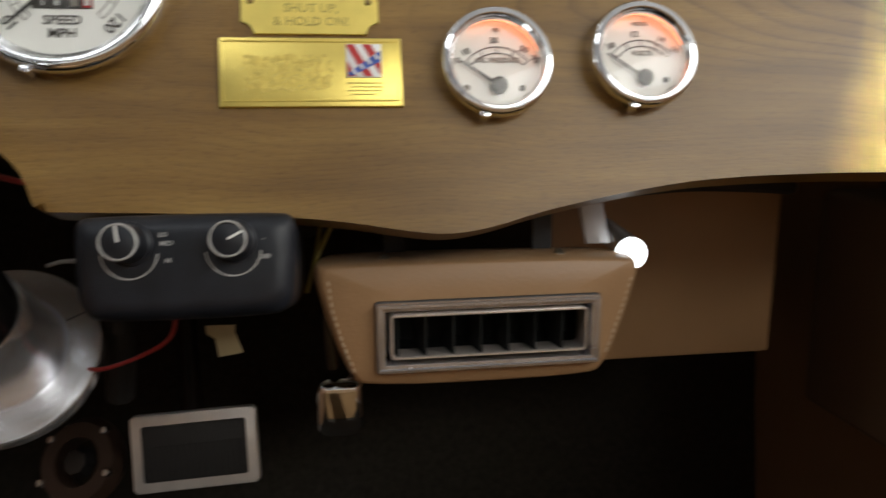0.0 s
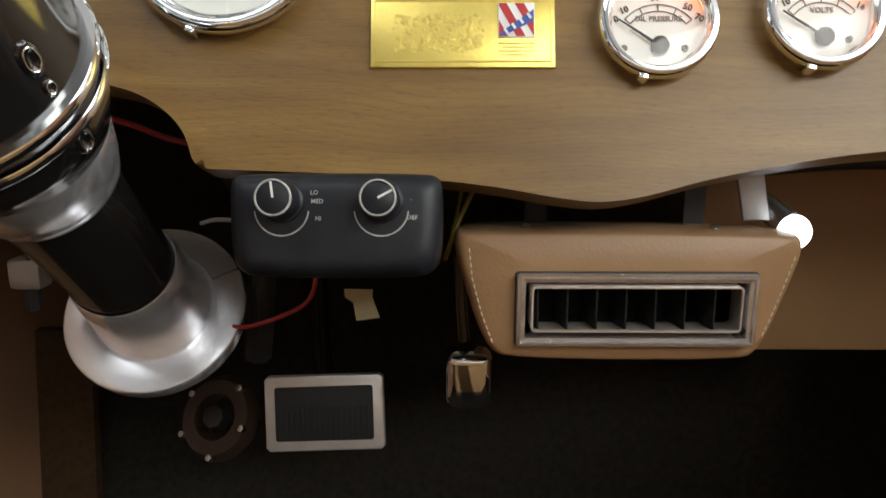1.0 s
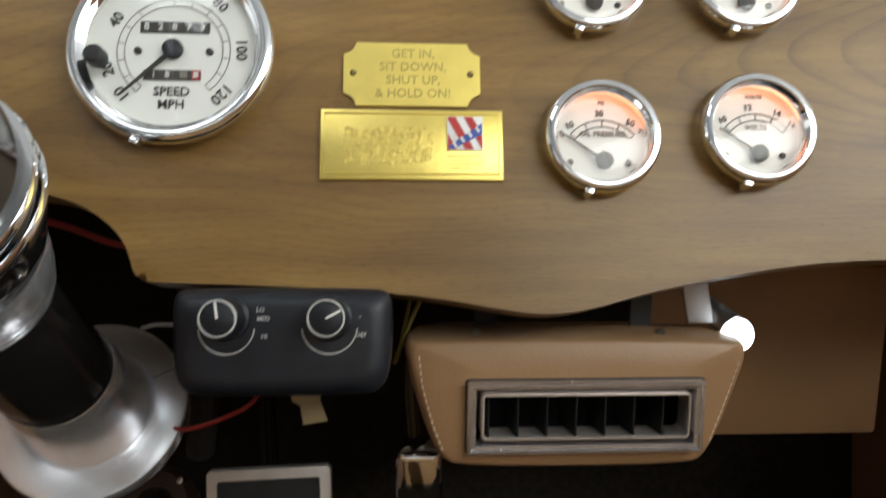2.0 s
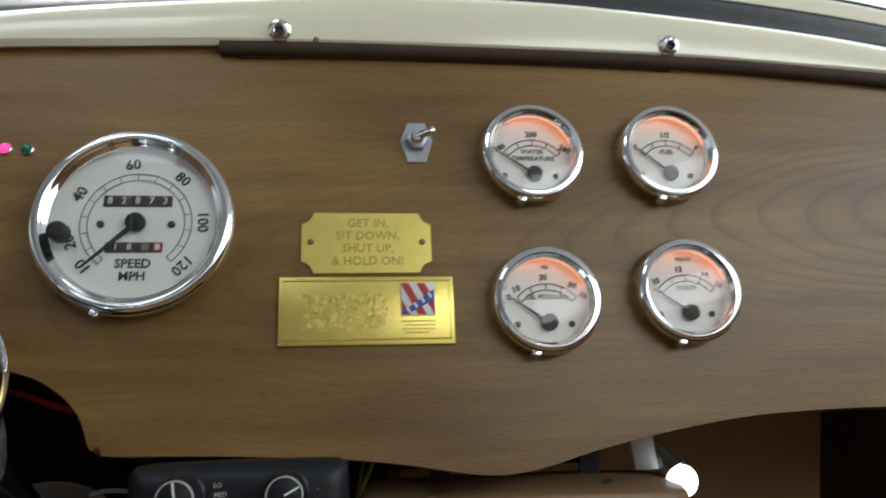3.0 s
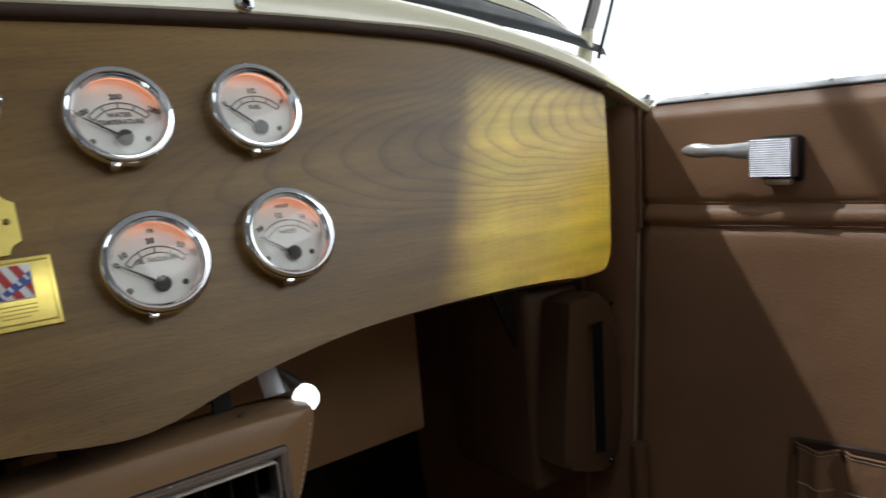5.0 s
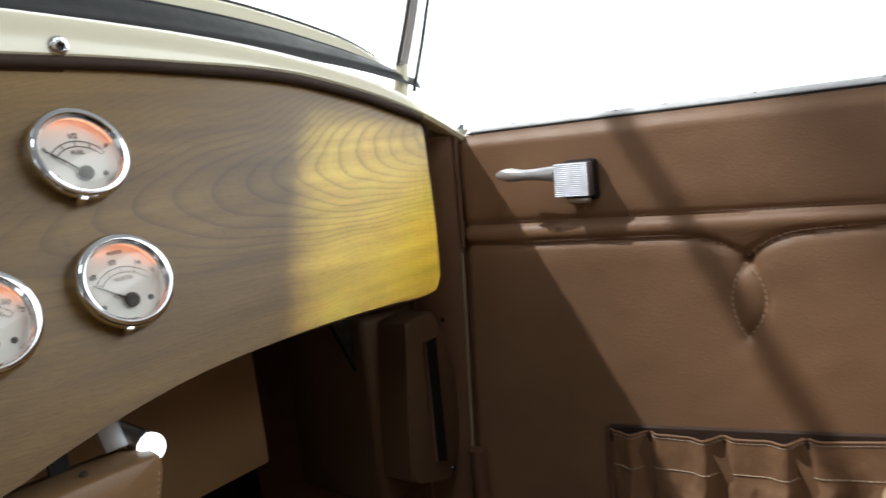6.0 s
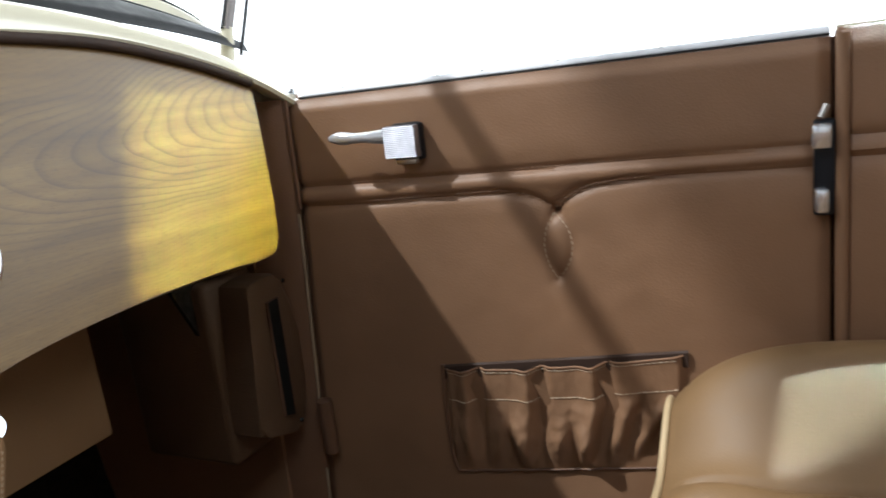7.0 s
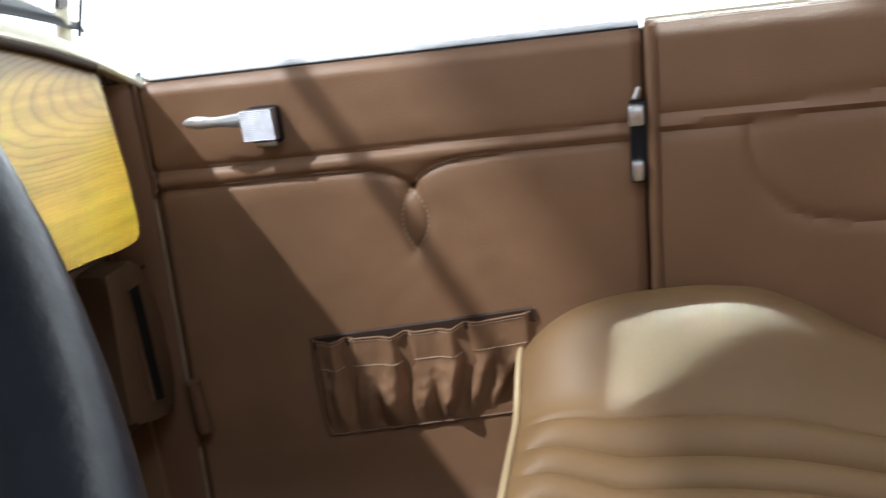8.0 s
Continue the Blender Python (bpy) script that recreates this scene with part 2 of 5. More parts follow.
BROWN_CARPET = mat("brown_carpet", (0.055, 0.031, 0.016), 0.95, bump=1.0, bscale=700, vary=0.25, vscale=120, spec=0.1)
GREY_INK = mat("worn_white_print", (0.42, 0.42, 0.41), 0.6, vary=0.2, vscale=300)
WHITE_INK = mat("white_print", (0.72, 0.72, 0.70), 0.6, vary=0.1, vscale=200)
RED = mat("red_enamel", (0.45, 0.03, 0.03), 0.35, vary=0.1)
BLUE = mat("blue_enamel", (0.05, 0.10, 0.38), 0.35, vary=0.1)
WHITE = mat("white_enamel", (0.80, 0.80, 0.80), 0.35, vary=0.04)
RED_WIRE = mat("red_wire", (0.30, 0.022, 0.020), 0.4, vary=0.1)
GREY_WIRE = mat("grey_wire", (0.25, 0.24, 0.23), 0.5, vary=0.1)
YELLOW_WIRE = mat("yellow_tape", (0.30, 0.24, 0.05), 0.5, vary=0.2)
PAPER = mat("masking_tape", (0.34, 0.28, 0.16), 0.8, vary=0.1)
BULB = mat("lit_bulb", (0.9, 0.9, 0.9), 0.4, emit=(0.93, 0.97, 1.0), power=4.5)
RED_LAMP = mat("lit_red_jewel", (0.7, 0.03, 0.2), 0.2, emit=(1.0, 0.08, 0.35), power=1.4)
GREEN_LAMP = mat("dark_green_jewel", (0.02, 0.16, 0.09), 0.15, vary=0.1)
DIAL_LAMP = mat("dial_lamp", (0.9, 0.4, 0.2), 0.5, emit=(1.0, 0.27, 0.08), power=4.2)
VENT_METAL = mat("dull_chrome", (0.60, 0.60, 0.63), 0.24, metal=0.88, vary=0.08, vscale=80)
PEDAL_METAL = mat("brushed_pedal_metal", (0.74, 0.71, 0.69), 0.36, metal=0.55, bump=0.05, bscale=300, vary=0.08, vscale=60)
PALE_METAL = mat("pale_metal", (0.74, 0.66, 0.60), 0.34, metal=0.7, vary=0.06, vscale=60)
DUCT_BLACK = mat("matt_black", (0.008, 0.009, 0.009), 0.7, vary=0.2, vscale=60, spec=0.2)
DIAL_GLASS = glass_material("dial_glass")
PANE = glass_material("window_glass", (0.96, 0.98, 0.97), 1.18)
WHEEL_BLACK = mat("wheel_leather", (0.007, 0.009, 0.014), 0.36, bump=0.12, bscale=500, vary=0.2, vscale=40, spec=0.20)
GAP_PAINT = mat("gap_paint", (0.38, 0.30, 0.20), 0.5, vary=0.15, vscale=60)
SEAL_GREY = mat("dark_grey_rubber", (0.009, 0.010, 0.012), 0.5, bump=0.1, bscale=500, vary=0.2, vscale=30)
POST_METAL = mat("post_metal", (0.20, 0.18, 0.17), 0.35, metal=0.8, vary=0.1, vscale=60)
STRIP = mat("weather_strip", (0.62, 0.62, 0.64), 0.4, vary=0.2, vscale=60)
WALL_WHITE = mat("white_wall", (0.82, 0.82, 0.80), 0.8, vary=0.03, vscale=0.6)
SLAB_GREY = mat("grey_slab", (0.34, 0.34, 0.34), 0.8, vary=0.08, vscale=0.6)
BRIGHT = mat("glowing_backdrop", (0.8, 0.8, 0.8), 0.8, vary=0.02, vscale=0.5, emit=(1.0, 0.99, 0.97), power=2.3)
CONCRETE = mat("grey_floor", (0.35, 0.34, 0.33), 0.35, vary=0.1, vscale=1.5, bump=0.05, bscale=40)


# ---- mesh helpers ----
def thing(name, label, category, m=None, group="", kind=""):
    ob = new(name)
    ob.empty_display_size = 0.03
    if m is not None:
        ob.matrix_world = m
    return tagged(ob, label, category, group, kind)


def part(name, bm, material, parent=None, label="", smooth=True, kind="", sharp=38):
    me = bpy.data.meshes.new(name)
    bmesh.ops.recalc_face_normals(bm, faces=bm.faces)
    bm.to_mesh(me)
    bm.free()
    me.materials.append(material)
    if smooth:
        me.polygons.foreach_set("use_smooth", [True] * len(me.polygons))
        me.set_sharp_from_angle(angle=radians(sharp))
    ob = new(name, me)
    if parent is not None:
        ob.parent = parent
    return tagged(ob, label, kind=kind)


def box(x0, x1, y0, y1, z0, z1, bevel=0.0, seg=2, bm=None):
    bm = bm or bmesh.new()
    vs = [bm.verts.new((x, y, z)) for x in (x0, x1) for y in (y0, y1) for z in (z0, z1)]
    fs = [bm.faces.new([vs[i] for i in f]) for f in ((0, 1, 3, 2), (4, 6, 7, 5), (0, 4, 5, 1), (2, 3, 7, 6), (0, 2, 6, 4), (1, 5, 7, 3))]
    if bevel:
        es = list({e for f in fs for e in f.edges})
        bmesh.ops.bevel(bm, geom=es, offset=bevel, segments=seg, profile=0.5, affect="EDGES")
    return bm


def prism(outline, y0, y1, bevel=0.0, seg=2, bm=None):
    """An outline in x, z drawn out along y; the edge of the y0 side may be rounded."""
    bm = bm or bmesh.new()
    a = [bm.verts.new((x, y0, z)) for x, z in outline]
    b = [bm.verts.new((x, y1, z)) for x, z in outline]
    f0 = bm.faces.new(a)
    bm.faces.new(b[::-1])
    n = len(a)
    for i in range(n):
        bm.faces.new((a[i], b[i], b[(i + 1) % n], a[(i + 1) % n]))
    if bevel:
        bmesh.ops.bevel(bm, geom=list(f0.edges), offset=bevel, segments=seg, profile=0.5, affect="EDGES")
    return bm


def lathe(profile, n=48, bm=None, closed=False):
    """A profile of (radius, y) turned about the y axis."""
    bm = bm or bmesh.new()
    rings = []
    for r, y in profile:
        if r < 1e-6:
            rings.append([bm.verts.new((0, y, 0))])
        else:
            rings.append([bm.verts.new((r * math.cos(2 * math.pi * i / n), y, r * math.sin(2 * math.pi * i / n))) for i in range(n)])
    pairs = list(zip(rings, rings[1:])) + ([(rings[-1], rings[0])] if closed else [])
    for a, b in pairs:
        for i in range(n):
            j = (i + 1) % n
            if len(a) == 1:
                bm.faces.new((a[0], b[i], b[j]))
            elif len(b) == 1:
                bm.faces.new((a[i], b[0], a[j]))
            else:
                bm.faces.new((a[i], b[i], b[j], a[j]))
    return bm


def tube(points, r, n=10, bm=None, closed=False, caps=True):
    """A round rod along points; r may be one number or one for each point."""
    bm = bm or bmesh.new()
    pts = [Vector(p) for p in points]
    k = len(pts)
    rr = r if isinstance(r, (list, tuple)) else [r] * k
    up = Vector((0.13, 0.27, 0.95)).normalized()
    rings = []
    for i, p in enumerate(pts):
        a = pts[(i - 1) % k] if (closed or i > 0) else p
        b = pts[(i + 1) % k] if (closed or i < k - 1) else p
        t = (b - a).normalized()
        s = t.cross(up)
        if s.length < 0.05:
            s = t.cross(Vector((1, 0, 0)))
        s.normalize()
        w = s.cross(t)
        rings.append([bm.verts.new(p + rr[i] * (math.cos(2 * math.pi * j / n) * s + math.sin(2 * math.pi * j / n) * w)) for j in range(n)])
    for i in range(k if closed else k - 1):
        a, b = rings[i], rings[(i + 1) % k]
        for j in range(n):
            bm.faces.new((a[j], a[(j + 1) % n], b[(j + 1) % n], b[j]))
    if caps and not closed:
        bm.faces.new(rings[0][::-1])
        bm.faces.new(rings[-1])
    return bm


def sheet(fn, us, vs, thick=None, bm=None):
    """A grid of fn(u, v) points; thick: a vector by which a back sheet lies behind it."""
    bm = bm or bmesh.new()
    g = [[bm.verts.new(fn(u, v)) for v in vs] for u in us]
    for i in range(len(us) - 1):
        for j in range(len(vs) - 1):
            bm.faces.new((g[i][j], g[i + 1][j], g[i + 1][j + 1], g[i][j + 1]))
    if thick is not None:
        t = Vector(thick)
        rim = [g[i][0] for i in range(len(us))] + [g[-1][j] for j in range(1, len(vs))] + [g[i][-1] for i in range(len(us) - 2, -1, -1)] + [g[0][j] for j in range(len(vs) - 2, 0, -1)]
        back = [bm.verts.new(v.co + t) for v in rim]
        n = len(rim)
        for i in range(n):
            bm.faces.new((rim[i], rim[(i + 1) % n], back[(i + 1) % n], back[i]))
        bm.faces.new(back)
    return bm


def rounded(points, turns=2):
    """Corner cutting of a closed outline."""
    for _ in range(turns):
        out = []
        n = len(points)
        for i in range(n):
            (ax, az), (bx, bz) = points[i], points[(i + 1) % n]
            out += [(0.75 * ax + 0.25 * bx, 0.75 * az + 0.25 * bz), (0.25 * ax + 0.75 * bx, 0.25 * az + 0.75 * bz)]
        points = out
    return points


def curve_through(points, n=8):
    """A smooth line through points (Catmull-Rom)."""
    p = [Vector(q) for q in points]
    p = [2 * p[0] - p[1]] + p + [2 * p[-1] - p[-2]]
    out = []
    for i in range(1, len(p) - 2):
        for k in range(n):
            t = k / n
            out.append(0.5 * (2 * p[i] + (p[i + 1] - p[i - 1]) * t + (2 * p[i - 1] - 5 * p[i] + 4 * p[i + 1] - p[i + 2]) * t * t + (3 * p[i] - p[i - 1] - 3 * p[i + 1] + p[i + 2]) * t ** 3))
    out.append(p[-2])
    return out


def lettering(name, text, size, x, z, y, material, parent, turn=0.0, align="CENTER", thick=0.00015, label=""):
    """Letters that face -y, with their middle at x, z."""
    cu = bpy.data.curves.new(name, "FONT")
    cu.body, cu.size, cu.align_x, cu.align_y, cu.extrude, cu.resolution_u, cu.offset = text, size, align, "CENTER", thick, 2, size * 0.012
    tmp = new("tmp_text", cu)
    me = bpy.data.meshes.new_from_object(tmp.evaluated_get(bpy.context.evaluated_depsgraph_get()))
    bpy.data.objects.remove(tmp)
    me.materials.clear()
    me.materials.append(material)
    me.transform(pose(x, y, z, 0, turn, 0) @ pose(0, 0, 0, 90, 0, 0))
    ob = new(name, me)
    ob.parent = parent
    return tagged(ob, label)


def stitches(line, length, gap, r, bm=None):
    """Short threads one after another along a line of points."""
    bm = bm or bmesh.new()
    pts = [Vector(p) for p in line]
    run = [0.0]
    for a, b in zip(pts, pts[1:]):
        run.append(run[-1] + (b - a).length)

    def at(s):
        for i in range(len(pts) - 1):
            if s <= run[i + 1]:
                f = (s - run[i]) / max(1e-9, run[i + 1] - run[i])
                return pts[i].lerp(pts[i + 1], f)
        return pts[-1]
    s = 0.0
    while s + length < run[-1]:
        tube([at(s), at(s + length / 2), at(s + length)], [r * 0.6, r, r * 0.6], 6, bm)
        s += length + gap
    return bm


def spaced(a, b, n):
    return [a + (b - a) * i / (n - 1) for i in range(n)]


def smoothstep(a, b, x):
    t = min(1.0, max(0.0, (x - a) / (b - a)))
    return t * t * (3 - 2 * t)


def flow(x, xs, ys):
    """A smooth curve through the given heights, level at its start."""
    x = min(max(x, xs[0]), xs[-1])
    k = max(j for j in range(len(xs) - 1) if xs[j] <= x)

    def slope(j):
        if j == 0:
            return 0.0
        if j == len(xs) - 1:
            return (ys[j] - ys[j - 1]) / (xs[j] - xs[j - 1])
        return (ys[j + 1] - ys[j - 1]) / (xs[j + 1] - xs[j - 1])
    w = xs[k + 1] - xs[k]
    t = (x - xs[k]) / w
    return (2 * t ** 3 - 3 * t ** 2 + 1) * ys[k] + (t ** 3 - 2 * t ** 2 + t) * w * slope(k) + (3 * t ** 2 - 2 * t ** 3) * ys[k + 1] + (t ** 3 - t ** 2) * w * slope(k + 1)


# ---- stand-ins for the showroom round the car ----
GROUND = -0.98
part("ground", box(-30, 30, -30, 30, GROUND - 0.2, GROUND), CONCRETE, label="polished grey concrete showroom floor", smooth=False, kind="structure")
# glowing sheets stand in for the blown-out surroundings and also light the car
part("backdrop_east", box(5.0, 5.2, -7, 9, GROUND, 2.40), BRIGHT, label="glowing white backdrop sheet beyond the car", smooth=False, kind="structure")
part("backdrop_east_upper", box(5.0, 5.2, 1.2, 9, 2.404, 9.0), BRIGHT, label="upper glowing backdrop sheet that hides the sky", smooth=False, kind="structure")
part("backdrop_north", box(-7, 5, 9, 9.2, GROUND, 9.0), BRIGHT, label="glowing white backdrop sheet beyond the car", smooth=False, kind="structure")
# unseen white walls, added to keep the sky out of chrome reflections
part("wall_west", box(-7.2, -7, -7, 9, GROUND, 2.40), WALL_WHITE, label="plain white wall, unseen, added for reflections", smooth=False, kind="structure")
part("wall_south", box(-7, 5, -7.2, -7, GROUND, 2.40), WALL_WHITE, label="plain white wall, unseen, added for reflections", smooth=False, kind="structure")
# unseen slab, its front edge set to limit the sun on door and seat
part("overhead_slab", box(-7.2, 5.2, -7.2, 1.085, 2.404, 2.55), SLAB_GREY, label="unseen grey slab overhead that cuts off the sun", smooth=False, kind="structure")

# ---- the dashboard ----
DASH = pose(0, 0, 0, -18.6, 0, 0)
MID = 0.175                                  # middle of the car


def dashboard():
    t = thing("dashboard", "varnished walnut dashboard with a scalloped lower edge", "dashboard", DASH)
    bottom = [(0.539, -0.103), (0.515, -0.1055), (0.475, -0.1015), (0.437, -0.0995), (0.389, -0.0985), (0.345, -0.099), (0.305, -0.1008), (0.264, -0.1066),
              (0.223, -0.1148), (0.196, -0.1226), (0.175, -0.1254), (0.154, -0.1228), (0.13, -0.1182), (0.10, -0.1145), (0.05, -0.1115), (0.004, -0.1100)]
    notch = [(-0.0090, -0.1095), (-0.0130, -0.1055), (-0.0150, -0.0985), (-0.0185, -0.0905), (-0.0265, -0.0818), (-0.0390, -0.0738), (-0.055, -0.0690), (-0.075, -0.0672),
             (-0.095, -0.0690), (-0.112, -0.0760), (-0.124, -0.0860), (-0.130, -0.0985), (-0.1340, -0.1060)]
    rest = [(-0.16, -0.1085), (-0.195, -0.104), (-0.205, -0.09), (-0.235, 0.034), (-0.24, 0.05), (-0.22, 0.062), (-0.17, 0.082), (-0.10, 0.099), (-0.01, 0.110), (0.08, 0.114),
            (0.175, 0.1155), (0.27, 0.114), (0.36, 0.110), (0.453, 0.099), (0.53, 0.080), (0.585, 0.060), (0.600, 0.050), (0.596, 0.034), (0.569, -0.042), (0.546, -0.095)]
    out = rounded(bottom + notch + rest, 2)
    part("board", prism(out, 0.0, 0.022, 0.0036, 4), WOOD, t)
    welt = [(u, 0.006, flow(abs(u - MID), [0, 0.115, 0.185, 0.278, 0.355, 0.41, 0.43], [0.1065, 0.1055, 0.1025, 0.0950, 0.0775, 0.0590, 0.0510]) - 0.004) for u in spaced(0.035, 0.597, 60)]
    # welt coloured near black to carry the shade under the cowl lip
    part("top_welt", tube([(u, -0.0030, v - 0.001) for u, _, v in welt], 0.0042, 12), WELT, t, "brown leather welt, darkened for the shade under the lip")
    strip = [(u, flow(abs(u - MID), [0, 0.115, 0.185], [0.1025, 0.1010, 0.0975])) for u in spaced(0.0455, 0.2885, 25)]
    bm = bmesh.new()
    rows = [[bm.verts.new((u, y, v + dz)) for y, dz in ((0.002, -0.0056), (-0.0012, -0.0055), (-0.0026, -0.0042), (-0.0032, 0.0), (-0.0030, 0.0058), (0.002, 0.0066))] for u, v in strip]
    for a, b in zip(rows, rows[1:]):
        for k in range(5):
            bm.faces.new((a[k], b[k], b[k + 1], a[k + 1]))
    bm.faces.new(rows[0])
    bm.faces.new(rows[-1][::-1])
    part("pad_strip", bm, PAD, t, "reddish brown vinyl strip under the lip")
    return t


dashboard()


def dial_base(t, r, lip):
    """Bezel, dial and glass of a round instrument of radius r that faces -y; lip: where its bezel ends, as a share of r."""
    q = lip + 0.045
    part("bezel", lathe([(r * 0.940, 0.0030), (r * 0.945, -0.0022), (r * 0.985, -0.0038), (r * 1.0, -0.0048), (r * 1.0, -0.0060), (r * 0.988, -0.0076), (r * 0.962, -0.0090), (r * 0.93, -0.0097), (r * (lip + 0.085), -0.0098),
                         (r * (lip + 0.062), -0.0093), (r * (lip + 0.048), -0.0082), (r * (lip + 0.030), -0.0076), (r * lip, -0.0062), (r * lip, -0.0056), (r * q, -0.0054)], 80), CHROME, t, "polished chrome bezel")
    part("dial", lathe([(0, -0.0008), (r * 0.5, -0.0008), (r * q, -0.0008)], 64), IVORY, t, "ivory dial face")
    part("dial_rim", lathe([(r * (q - 0.002), -0.0006), (r * (q - 0.002), -0.0055)], 64), IVORY, t, "ivory dial rim")
    g = part("glass", lathe([(0, -0.0074), (r * 0.5, -0.0072), (r * (lip - 0.002), -0.0061)], 48), DIAL_GLASS, t, "clear domed glass")
    g.visible_shadow = False
    part("tab", box(-0.0022, 0.0022, -0.0080, 0.0016, -0.0014, 0.0012, 0.0005), CHROME, t, "bezel clip").matrix_local = pose(-r * 0.28, 0, -r * 0.965, 0, 17, 0)


def arc_line(r, a0, a1, w, y, bm=None, n=28, cx=0.0, cz=0.0):
    """A thin printed arc; angles in degrees clockwise from the top."""
    bm = bm or bmesh.new()
    rows = []
    for i in range(n + 1):
        a = radians(a0 + (a1 - a0) * i / n)
        rows.append([bm.verts.new((cx + q * math.sin(a), y, cz + q * math.cos(a))) for q in (r - w / 2, r + w / 2)])
    for a, b in zip(rows, rows[1:]):
        bm.faces.new((a[0], a[1], b[1], b[0]))
    return bm


def tick(bm, a, r0, r1, w, y, cx=0.0, cz=0.0):
    a = radians(a)
    s, c = math.sin(a), math.cos(a)
    bm.faces.new([bm.verts.new((cx + r * s + q * c, y, cz + r * c - q * s)) for r, q in ((r0, -w / 2), (r1, -w / 2), (r1, w / 2), (r0, w / 2))])
    return bm


def needle(t, a, length, tail, w, cx=0.0, cz=0.0):
    bm = bmesh.new()
    vs = [(-w, -tail), (w, -tail), (w * 0.35, length), (-w * 0.35, length)]
    lo = [bm.verts.new((x, -0.0026, z)) for x, z in vs]
    hi = [bm.verts.new((x * 0.6, -0.0032, z)) for x, z in vs]
    bm.faces.new(hi)
    bm.faces.new(lo[::-1])
    for i in range(4):
        bm.faces.new((lo[i], lo[(i + 1) % 4], hi[(i + 1) % 4], hi[i]))
    part("needle", bm, INK, t, "black pointer").matrix_local = pose(cx, 0, cz, 0, a, 0)


def speedometer():
    t = thing("speedometer", "large chrome-rimmed speedometer with ivory dial reading zero", "gauge", DASH @ pose(0.0002, -0.0018, -0.0003))
    r = 0.0476
    dial_base(t, r, 0.812)
    y = -0.0013
    bm = arc_line(0.0262, -142, 138, 0.0005, y)
    arc_line(0.0228, -142, 138, 0.0005, y, bm)
    for k in range(15):
        tick(bm, -142 + 20 * k, 0.0228, 0.0262, 0.0004, y, )
    part("scale_ring", bm, INK_GREY, t, smooth=False)
    for txt, a in (("10", -134), ("20", -108), ("40", -61), ("60", -7), ("80", 41), ("100", 88), ("120", 133)):
        s, c = math.sin(radians(a)), math.cos(radians(a))
        lettering("numeral", txt, 0.0074, 0.0312 * s, 0.0312 * c, y, INK, t, a)
    lettering("lettering", "SPEED", 0.0062, 0, -0.0205, y, INK, t)
    lettering("lettering", "MPH", 0.0062, 0, -0.0268, y, INK, t)
    part("odometer_window", box(-0.0162, 0.0162, -0.0016, -0.0006, 0.0088, 0.0146, 0.0004), INK, t)
    for k, d in enumerate("82873"):
        lettering("digit", d, 0.0050, -0.0130 + 0.0065 * k, 0.0117, -0.0019, WHITE_INK, t)
    part("trip_window", box(-0.0135, 0.0130, -0.0016, -0.0006, -0.0148, -0.0096, 0.0004), INK, t)
    part("trip_window_end", box(0.0090, 0.0128, -0.0020, -0.0014, -0.0145, -0.0099), RED, t)
    for k, d in enumerate("18"):
        lettering("digit", d, 0.0044, -0.0085 + 0.0062 * k, -0.0122, -0.0019, WHITE_INK, t)
    part("trip_bar", box(0.0035, 0.0068, -0.0021, -0.0017, -0.0139, -0.0106), INK_GREY, t)
    part("trip_bar", box(0.0098, 0.0120, -0.0024, -0.0020, -0.0136, -0.0108), WHITE_INK, t)
    for sx in (-1, 1):
        part("dial_screw", lathe([(0, -0.0028), (0.0014, -0.0026), (0.0018, -0.0016), (0.0018, -0.0008)], 16), INK, t).matrix_local = pose(sx * 0.0166, 0, -0.0004)
    part("hub_cap", lathe([(0, -0.0054), (0.0035, -0.0052), (0.0047, -0.0044), (0.0048, -0.0022)], 28), BLACK_PLASTIC, t, "black pointer hub")
    needle(t, -134, 0.032, 0.004, 0.0016)
    k = part("reset_knob", lathe([(0, -0.0155), (0.0034, -0.0152), (0.0046, -0.0140), (0.0049, -0.0090), (0.0038, -0.0060)], 20), BLACK_RUBBER, t, "black rubber trip reset knob")
    k.matrix_local = pose(-0.0315, 0, -0.0078)


speedometer()


